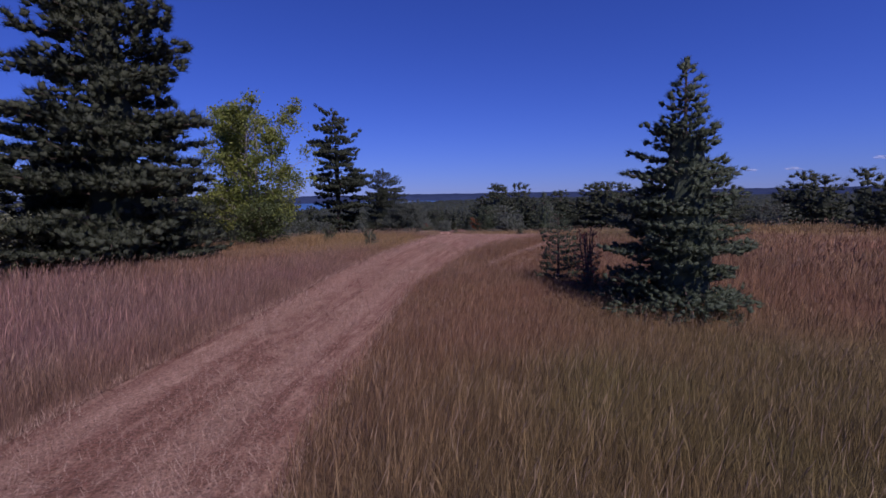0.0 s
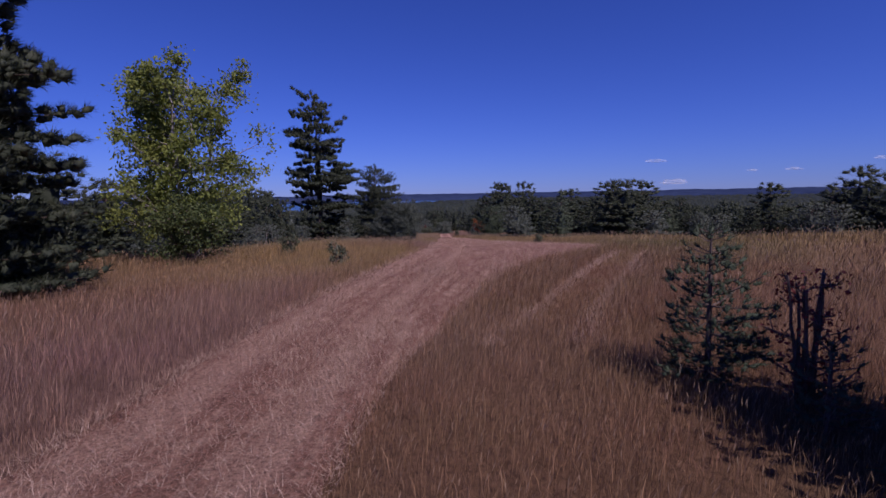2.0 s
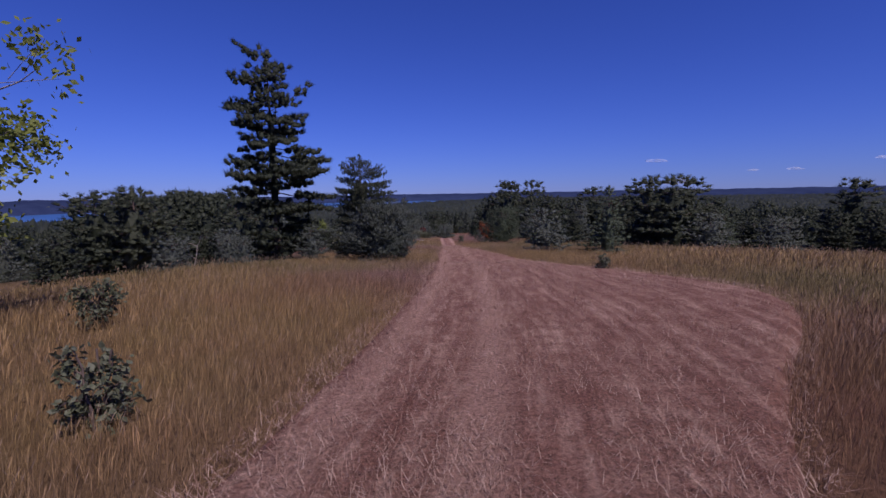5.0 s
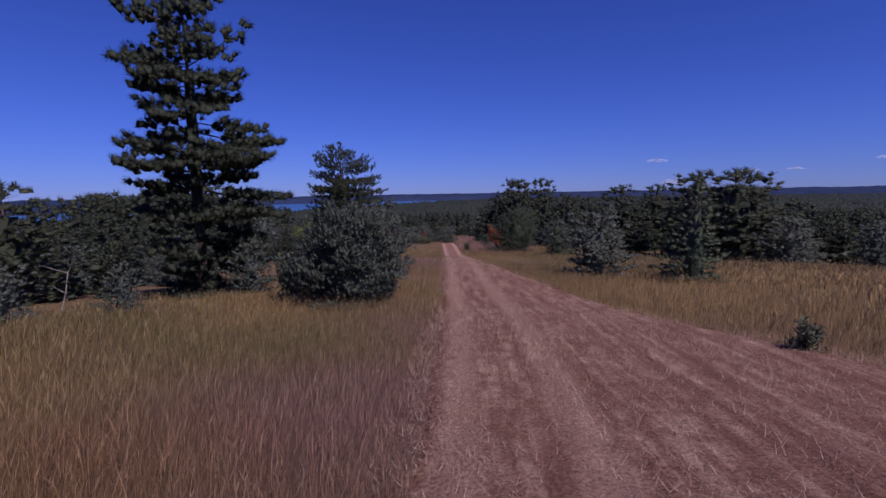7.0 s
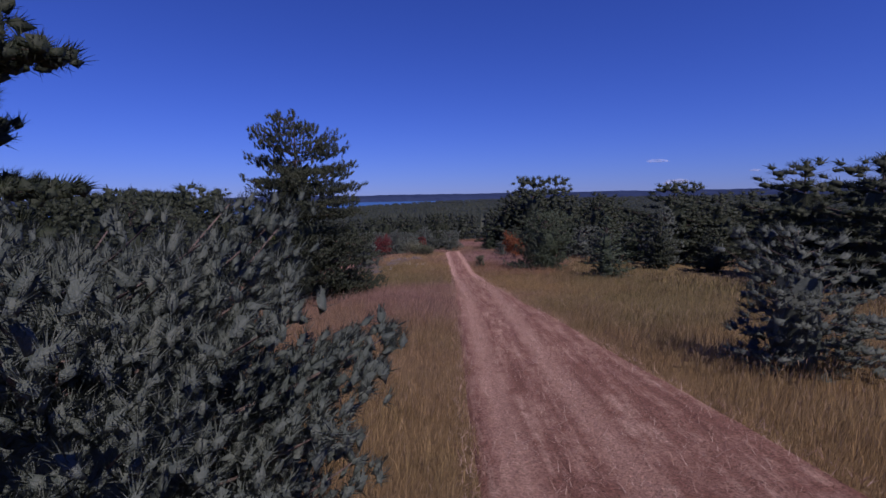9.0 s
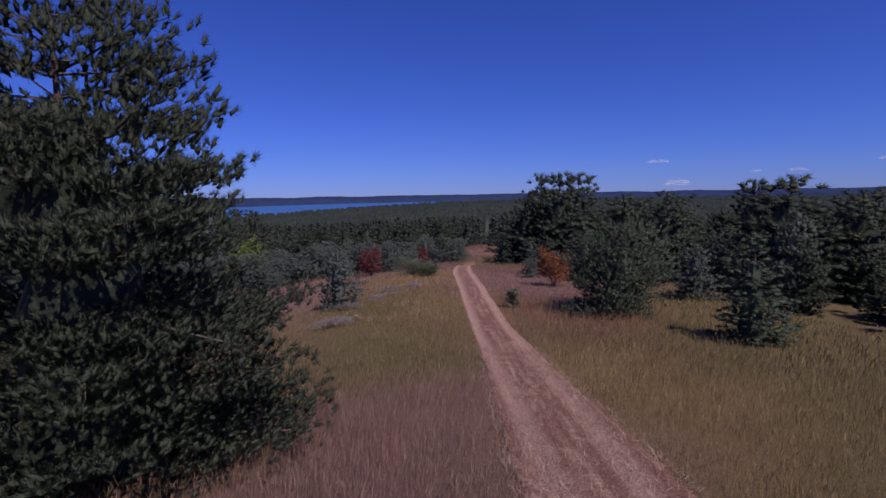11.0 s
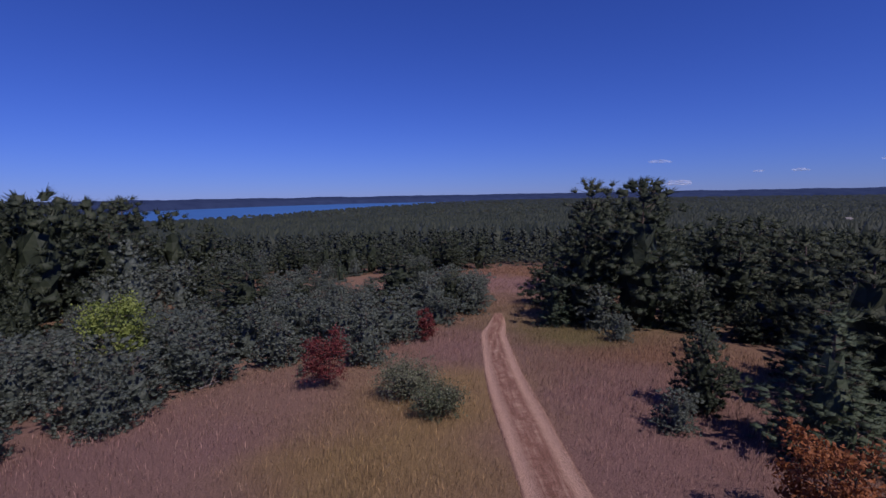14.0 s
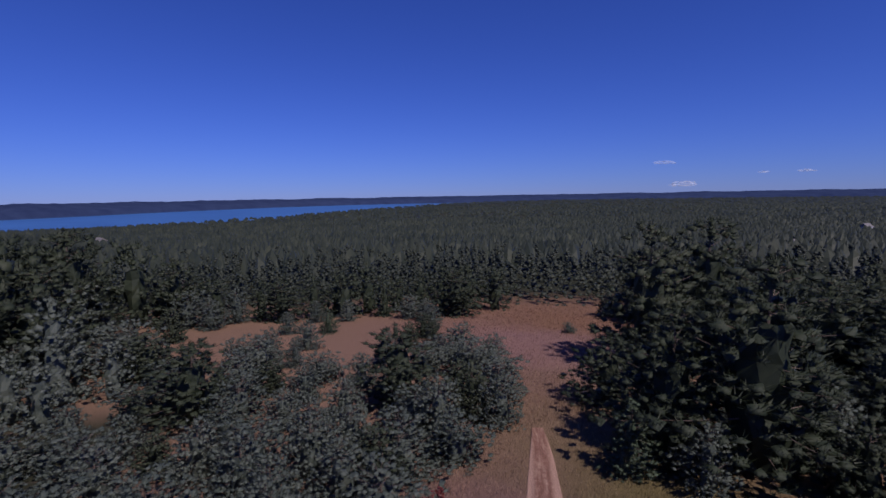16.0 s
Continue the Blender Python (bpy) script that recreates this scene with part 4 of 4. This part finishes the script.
shrub("weed_clump", -15.2, 86.2, 1.3, 1.1, 78, M_WEED, "tall grey-green weed clump on the slope", 22, 0.06, 12)


# ---------------------------------------------------------------- grass
def open_mask(x, y):
    out = np.zeros(len(x), bool)
    a = y < 36
    out |= a & (x > -15 - 0.12 * y) & (x < 46)
    b = (y >= 36) & (y < 100)
    out |= b & (x > np.interp(y, [36, 48, 60, 75, 90, 100], [-18, -15, -15, -21, -29, -30])) & (x < np.interp(y, [36, 62, 75, 85, 100], [48, 32, 20, 17, 16]))
    c = (y >= 100) & (y < 152)
    out |= c & (x > np.interp(y, [100, 106, 113, 121, 128, 136, 144, 152], [-30, -28, -21, -15, -7.5, -2.5, 0, 0])) & (x < np.interp(y, [100, 118, 124, 129, 134, 152], [16, 17, 14, 9.5, 7, 8.5]))
    d = (y >= 152) & (y < 192)
    out |= d & (x > -12) & (x < 30)
    return out


def blades(rng, x, y, height, width, lean):
    """Bent grass blades: a thin kite each."""
    m = len(x)
    z = ground_z(x, y) - 0.02
    a, b = rng.uniform(0, 6.283, m), rng.normal(0.35, 1.5, m)
    face = np.stack([np.cos(a), np.sin(a), np.zeros(m)], -1)
    bend = np.stack([np.cos(b), np.sin(b), np.zeros(m)], -1)
    foot = np.stack([x, y, z], -1)
    h = height[:, None]
    l = (lean * rng.uniform(0.3, 1.7, m))[:, None]
    up = np.array([[0, 0, 1.0]])
    mid = foot + up * h * 0.6 + bend * h * l * 0.35
    tip = foot + up * h * rng.uniform(0.9, 1.0, (m, 1)) + bend * h * l
    w = face * width[:, None] / 2
    verts = np.stack([foot, mid - w, mid + w, tip], 1).reshape(-1, 3)
    i = np.arange(m)[:, None] * 4
    faces = np.concatenate([i + [0, 2, 1], i + [1, 2, 3]], 1).reshape(-1, 3)
    return verts, faces


GRASS_ZONES = [  # x from, to, y from, to, blades a square metre, height, width
    (-6, 6, 0, 20, 900, 0.56, 0.0052), (-6, 6, 20, 42, 760, 0.54, 0.0056), (-6, 6, 42, 76, 560, 0.5, 0.0066), (-12, -6, -1, 42, 230, 0.58, 0.0105), (6, 12, 0, 42, 200, 0.56, 0.011),
    (-22, -12, -2, 36, 80, 0.6, 0.019), (12, 40, -2, 36, 42, 0.6, 0.027), (-12, -6, 42, 76, 190, 0.5, 0.011), (6, 12, 42, 76, 180, 0.52, 0.011),
    (-19, -12, 36, 62, 60, 0.55, 0.023), (12, 40, 36, 66, 38, 0.56, 0.029),
    (-10, 10, 76, 100, 190, 0.48, 0.0115), (-30, -12, 62, 76, 46, 0.42, 0.026), (-30, -10, 76, 100, 46, 0.42, 0.025), (12, 26, 62, 76, 42, 0.52, 0.029), (10, 26, 76, 100, 42, 0.52, 0.029),
    (-10, 10, 100, 130, 75, 0.48, 0.021), (-30, -10, 100, 125, 40, 0.4, 0.027), (10, 18, 100, 126, 40, 0.52, 0.029), (-8, 10, 130, 152, 40, 0.48, 0.032), (-12, 30, 152, 192, 14, 0.45, 0.055),
]


def build_grass():
    rng = np.random.default_rng(3)
    vs, fs, sv, sf, n, sn = [], [], [], [], 0, 0
    for x0, x1, y0, y1, dens, tall, wide in GRASS_ZONES:
        m = int((x1 - x0) * (y1 - y0) * dens)
        x, y = rng.uniform(x0, x1, m), rng.uniform(y0, y1, m)
        clump = rough_noise(x, y, 0.55, 7.0) + 0.8 * rough_noise(x, y, 2.2, 9.0)
        keep = open_mask(x, y) & ~on_track(x, y, -0.12) & (rng.uniform(0, 1, m) < 0.66 + 0.3 * clump)
        # paler, trampled wheel lines through the standing grass
        worn = (np.abs(x - (3.5 + 0.5 * (y - 18))) < 0.75) & (y > 15) & (y < 27)
        x, y, worn = x[keep], y[keep], worn[keep]
        m = len(x)
        big = 0.75 + 0.3 * rough_noise(x, y, 4.2, 1.5)
        h = tall * big * rng.uniform(0.5, 1.25, m) * np.where(worn, 0.4, 1)
        edge = on_track(x, y, 0.35)
        h = h * np.where(edge, 0.6, 1)
        v, f = blades(rng, x, y, h, wide * rng.uniform(0.6, 1.4, m), 0.27)
        vs.append(v)
        fs.append(f + n)
        n += len(v)
        # seed heads on tall stalks
        pick = rng.uniform(0, 1, m) < 0.1
        sx, sy, shh = x[pick], y[pick], h[pick] * 1.25 + 0.1
        k = len(sx)
        zz = ground_z(sx, sy)
        b = rng.normal(0.35, 0.9, k)
        bend = np.stack([np.cos(b), np.sin(b), np.zeros(k)], -1) * (0.22 * shh)[:, None]
        top = np.stack([sx, sy, zz + shh * 0.95], -1) + bend
        low = np.stack([sx, sy, zz + shh * 0.74], -1) + bend * 0.55
        foot = np.stack([sx, sy, zz], -1)
        a = rng.uniform(0, 6.283, k)
        side = np.stack([np.cos(a), np.sin(a), np.zeros(k)], -1) * wide * 0.55
        q = (low + top) / 2
        v = np.stack([foot - side * 0.12, foot + side * 0.12, low, q - side, q + side, top], 1).reshape(-1, 3)
        i = np.arange(k)[:, None] * 6
        f = np.concatenate([i + [0, 1, 2], i + [2, 4, 3], i + [3, 4, 5]], 1).reshape(-1, 3)
        sv.append(v)
        sf.append(f + sn)
        sn += len(v)
    va, sa_ = np.concatenate(vs), np.concatenate(sv)
    grass = mesh_object("dry_grass", va, np.concatenate(fs), M_GRASS)
    give_kind(grass, va[:, 0], va[:, 1])
    heads = mesh_object("grass_seed_heads", sa_, np.concatenate(sf), M_SEED)
    give_kind(heads, sa_[:, 0], sa_[:, 1])
    tagged(grass, "tall dry meadow grass, straw and reddish brown", "grass", kind="stuff")
    tagged(heads, "pale seed heads on dry grass stalks", "grass", kind="stuff")


def build_straw():
    """Short stubble and cut stalks on the mown track."""
    rng = np.random.default_rng(4)
    m = 260000
    y = np.concatenate([rng.uniform(0, 24, 160000), rng.uniform(24, 45, 70000), rng.uniform(45, 80, 30000)])
    a, b = track_edges(y)
    x = a + (b - a) * rng.uniform(-0.03, 1.03, m)
    keep = rng.uniform(0, 1, m) < 0.6 + 0.45 * rough_noise(x * 2.5, y * 0.6, 1.0, 2.5)
    x, y = x[keep], y[keep]
    # flattened stalks in the wheel lines through the standing grass
    wy = rng.uniform(14, 28, 16000)
    wx = 3.5 + 0.5 * (wy - 18) + rng.choice([-0.75, 0.75], 16000) + rng.normal(0, 0.17, 16000)
    x, y = np.concatenate([x, wx]), np.concatenate([y, wy])
    m = len(x)
    z = ground_z(x, y) + 0.085
    az = rng.uniform(0, 6.283, m)
    ln = rng.uniform(0.05, 0.19, m) * (1 + y / 120)
    lift = rng.uniform(0.05, 0.9, m)
    d = np.stack([np.cos(az) * np.cos(lift), np.sin(az) * np.cos(lift), np.sin(lift)], -1) * ln[:, None]
    w = np.stack([-np.sin(az), np.cos(az), np.zeros(m)], -1) * (0.0021 * (1 + y / 40))[:, None]
    p = np.stack([x, y, z], -1)
    soup_v = np.stack([p - w, p + w, p + d], 1)
    tagged(soup("cut_straw", soup_v, M_STRAW), "cut straw stubble lying on the mown track", "straw", kind="stuff")


build_grass()
build_straw()


# ---------------------------------------------------------------- dead wood
def brush_pile(x, y, r, num, seed, label):
    """A heap of cut and bleached branches, each a part."""
    rng = np.random.default_rng(seed)
    root = new("brush_pile")
    z0 = float(ground_z(x, y))
    root.matrix_basis = pose(x, y, z0)
    for k in range(num):
        a, ln = rng.uniform(0, 6.283), r * rng.uniform(0.4, 1.2)
        c = np.array([rng.normal(0, r * 0.35), rng.normal(0, r * 0.25), 0.0])
        d = np.array([math.cos(a), math.sin(a) * 0.7, rng.uniform(-0.05, 0.12)])
        t = np.linspace(-0.5, 0.5, 5)[:, None]
        path = c + d * t * ln + rng.normal(0, 0.06 * ln, (5, 3))
        path[:, 2] = [float(ground_z(x + px, y + py)) - z0 + 0.12 + 0.4 * rng.uniform(0, 1) * max(0, 1 - np.hypot(*(c[:2])) / r) + 0.05 * q for q, (px, py) in enumerate(path[:, :2])]
        thick = rng.uniform(0.007, 0.019)
        soup("branch", tube(path, thick * np.linspace(1.0, 0.35, 5), 5), M_DEADWOOD, root)
    tagged(root, label, "brush pile", "brush piles")


brush_pile(-4.3, 100.2, 1.0, 68, 81, "bleached cut branches heaped in the grass")
brush_pile(-6.0, 98.6, 1.3, 74, 82, "greyish cut branches heaped in the grass")
brush_pile(-8.2, 92.0, 1.3, 81, 83, "bleached cut branches heaped on the slope")
brush_pile(-7.6, 86.4, 1.4, 88, 84, "greyish cut branches heaped on the slope")
brush_pile(-6.4, 93.8, 0.9, 44, 85, "bleached cut branches scattered in the grass")
brush_pile(-4.4, 112.0, 1.0, 40, 86, "greyish cut branches behind tall weeds")


def fallen_log(x, y, length, turn, thick, seed):
    rng = np.random.default_rng(seed)
    a = radians(turn)
    t = np.linspace(-0.5, 0.5, 7)[:, None]
    path = np.array([math.cos(a), math.sin(a), 0]) * t * length + rng.normal(0, 0.03, (7, 3))
    z0 = float(ground_z(x, y))
    path[:, 2] = [float(ground_z(x + px, y + py)) - z0 + 0.28 for px, py in path[:, :2]]
    root = new("fallen_log")
    root.matrix_basis = pose(x, y, z0)
    soup("trunk", tube(path, thick * np.linspace(1.0, 0.5, 7), 7), M_DEADWOOD, root)
    for k in range(4):
        p = path[1 + k]
        d = np.array([rng.normal(0, 0.3), rng.normal(0, 0.3), rng.uniform(0.3, 0.7)])
        soup("branch", tube(np.stack([p, p + d * 0.6, p + d]), np.array([0.025, 0.018, 0.008]), 4), M_DEADWOOD, root)
    tagged(root, "bleached fallen trunk with broken branch stubs lying in the grass", "log")


fallen_log(-18.2, 119.8, 2.8, 25, 0.04, 91)
fallen_log(-17.4, 116.4, 1.5, 70, 0.03, 92)
fallen_log(-5.8, 96.0, 2.2, 20, 0.05, 93)


def bare_sapling(x, y, h, seed):
    rng = np.random.default_rng(seed)
    root = new("bare_sapling")
    root.matrix_basis = pose(x, y, float(ground_z(x, y)) - 0.1)
    t = np.linspace(0, 1, 6)[:, None]
    path = np.array([0.25 * h, 0.1, h]) * t + rng.normal(0, 0.03, (6, 3)) * t
    soup("trunk", tube(path, 0.035 * (1.1 - t[:, 0]), 5), M_BIRCHBARK, root)
    for k in range(6):
        p = path[2 + k % 4]
        d = np.array([rng.normal(0, 0.4), rng.normal(0, 0.4), rng.uniform(0.2, 0.6)])
        soup("branch", tube(np.stack([p, p + d * 0.5, p + d]), np.array([0.016, 0.011, 0.005]), 4), M_BIRCHBARK, root)
    tagged(root, "thin leafless white birch sapling at the wood's edge", "sapling")


bare_sapling(-15.9, 49.8, 2.0, 95)


# ---------------------------------------------------------------- wildflowers
def wildflowers():
    rng = np.random.default_rng(6)
    out = []
    for cx, cy, r, num in ((-4.4, 88.5, 1.8, 24), (-2.9, 86.0, 1.2, 16), (-4.4, 110.0, 1.6, 30), (-6.0, 84.5, 1.4, 12)):
        x, y = rng.normal(cx, r * 0.5, num), rng.normal(cy, r * 0.6, num)
        pos = np.stack([x, y, ground_z(x, y) + rng.uniform(0.45, 0.75, num)], -1)
        pos = np.repeat(pos, 5, 0) + rng.normal(0, 0.045, (num * 5, 3))
        out.append(leaf_quads(rng, pos, 0.022))
    tagged(soup("wildflowers", np.concatenate(out), M_FLOWER), "small white wildflowers among olive grass", "flowers", kind="stuff")


M_FLOWER = plain("white_petals", (0.62, 0.6, 0.52))
wildflowers()

# ---------------------------------------------------------------- far houses and small clouds
M_WALL, M_ROOF, M_GLASS = plain("white_siding", (0.7, 0.69, 0.66)), plain("grey_shingles", (0.16, 0.15, 0.15)), plain("dark_window", (0.03, 0.035, 0.045), 0.2)


def box_tris(x0, x1, y0, y1, z0, z1):
    c = np.array([[x, y, z] for z in (z0, z1) for y in (y0, y1) for x in (x0, x1)], float)
    quads = ((0, 1, 5, 4), (1, 3, 7, 5), (3, 2, 6, 7), (2, 0, 4, 6), (4, 5, 7, 6), (0, 2, 3, 1))
    return np.array([[c[q[i]] for i in t] for q in quads for t in ((0, 1, 2), (0, 2, 3))])


def house(x, y, w, d, h, turn, label):
    root = new("house")
    root.matrix_basis = pose(x, y, float(ground_z(x, y)), 0, 0, turn)
    soup("wall", box_tris(-w / 2, w / 2, -d / 2, d / 2, -0.5, h), M_WALL, root)
    e, top = 0.5, h + d * 0.42
    p = np.array([[-w / 2 - e, -d / 2 - e, h - 0.25], [w / 2 + e, -d / 2 - e, h - 0.25], [w / 2 + e, 0, top], [-w / 2 - e, 0, top], [-w / 2 - e, d / 2 + e, h - 0.25], [w / 2 + e, d / 2 + e, h - 0.25]])
    tris = [(0, 1, 2), (0, 2, 3), (3, 2, 5), (3, 5, 4), (0, 3, 4), (1, 5, 2), (0, 4, 5), (0, 5, 1)]
    soup("roof", np.array([[p[i] for i in t] for t in tris]), M_ROOF, root)
    for k in range(3):
        u = (k - 1) * w * 0.3
        soup("window", box_tris(u - 0.6, u + 0.6, -d / 2 - 0.06, -d / 2 + 0.05, h * 0.4, h * 0.75), M_GLASS, root)
    tagged(root, label, "house", "far houses")


house(436, 622, 13, 9, 6.5, 30, "white gabled house in a clearing of the far forest")
house(186, 368, 9, 6, 4.0, -20, "small white house in a clearing of the far forest")
house(-330, 562, 11, 8, 5.5, -30, "small white house in a clearing of the far forest")


def cloud(px, up, wide, tall, seed):
    """A small fair-weather cloud: px and up are its slopes to the right and upwards from the hill."""
    far = 4500.0
    bm = bmesh.new()
    at = Vector((px * far, far, up * far))
    made = bmesh.ops.create_icosphere(bm, subdivisions=4, radius=1.0)
    for v in made["verts"]:
        c = v.co.copy()
        lump = 0.75 + 0.5 * noise.noise(c * 1.8 + Vector((seed * 7.0, 0, 0))) + 0.3 * noise.noise(c * 4.5 + Vector((0, seed * 5.0, 0)))
        v.co = at + Vector((c.x * wide * 0.5, c.y * wide * 0.3, max(c.z, -0.35) * tall * 0.5)) * lump
    me = bpy.data.meshes.new("cloud")
    bm.to_mesh(me)
    bm.free()
    me.materials.append(M_CLOUD)
    tagged(new("cloud", me), "small white fair-weather cloud low over the horizon", "cloud", kind="structure")


def cloud_material():
    """Thin vapour: mostly clear, a little white."""
    m, nt, b = material("thin_cloud", 1.0, 0.0)
    b.inputs["Base Color"].default_value = (0.85, 0.87, 0.92, 1)
    f = noise_at(nt, 0.02, 4.0, position(nt))
    c = ramp(nt, [(0.35, (0.03, 0.03, 0.03)), (0.7, (0.3, 0.3, 0.3))])
    nt.links.new(f, c.inputs[0])
    nt.links.new(c.outputs[0], b.inputs["Alpha"])
    return m


M_CLOUD = cloud_material()
for row in ((0.426, 0.0585, 190, 45, 1), (0.466, 0.0155, 270, 75, 2), (0.703, 0.0385, 150, 38, 3), (0.621, 0.037, 100, 25, 4), (0.885, 0.058, 180, 40, 5)):
    cloud(*row)
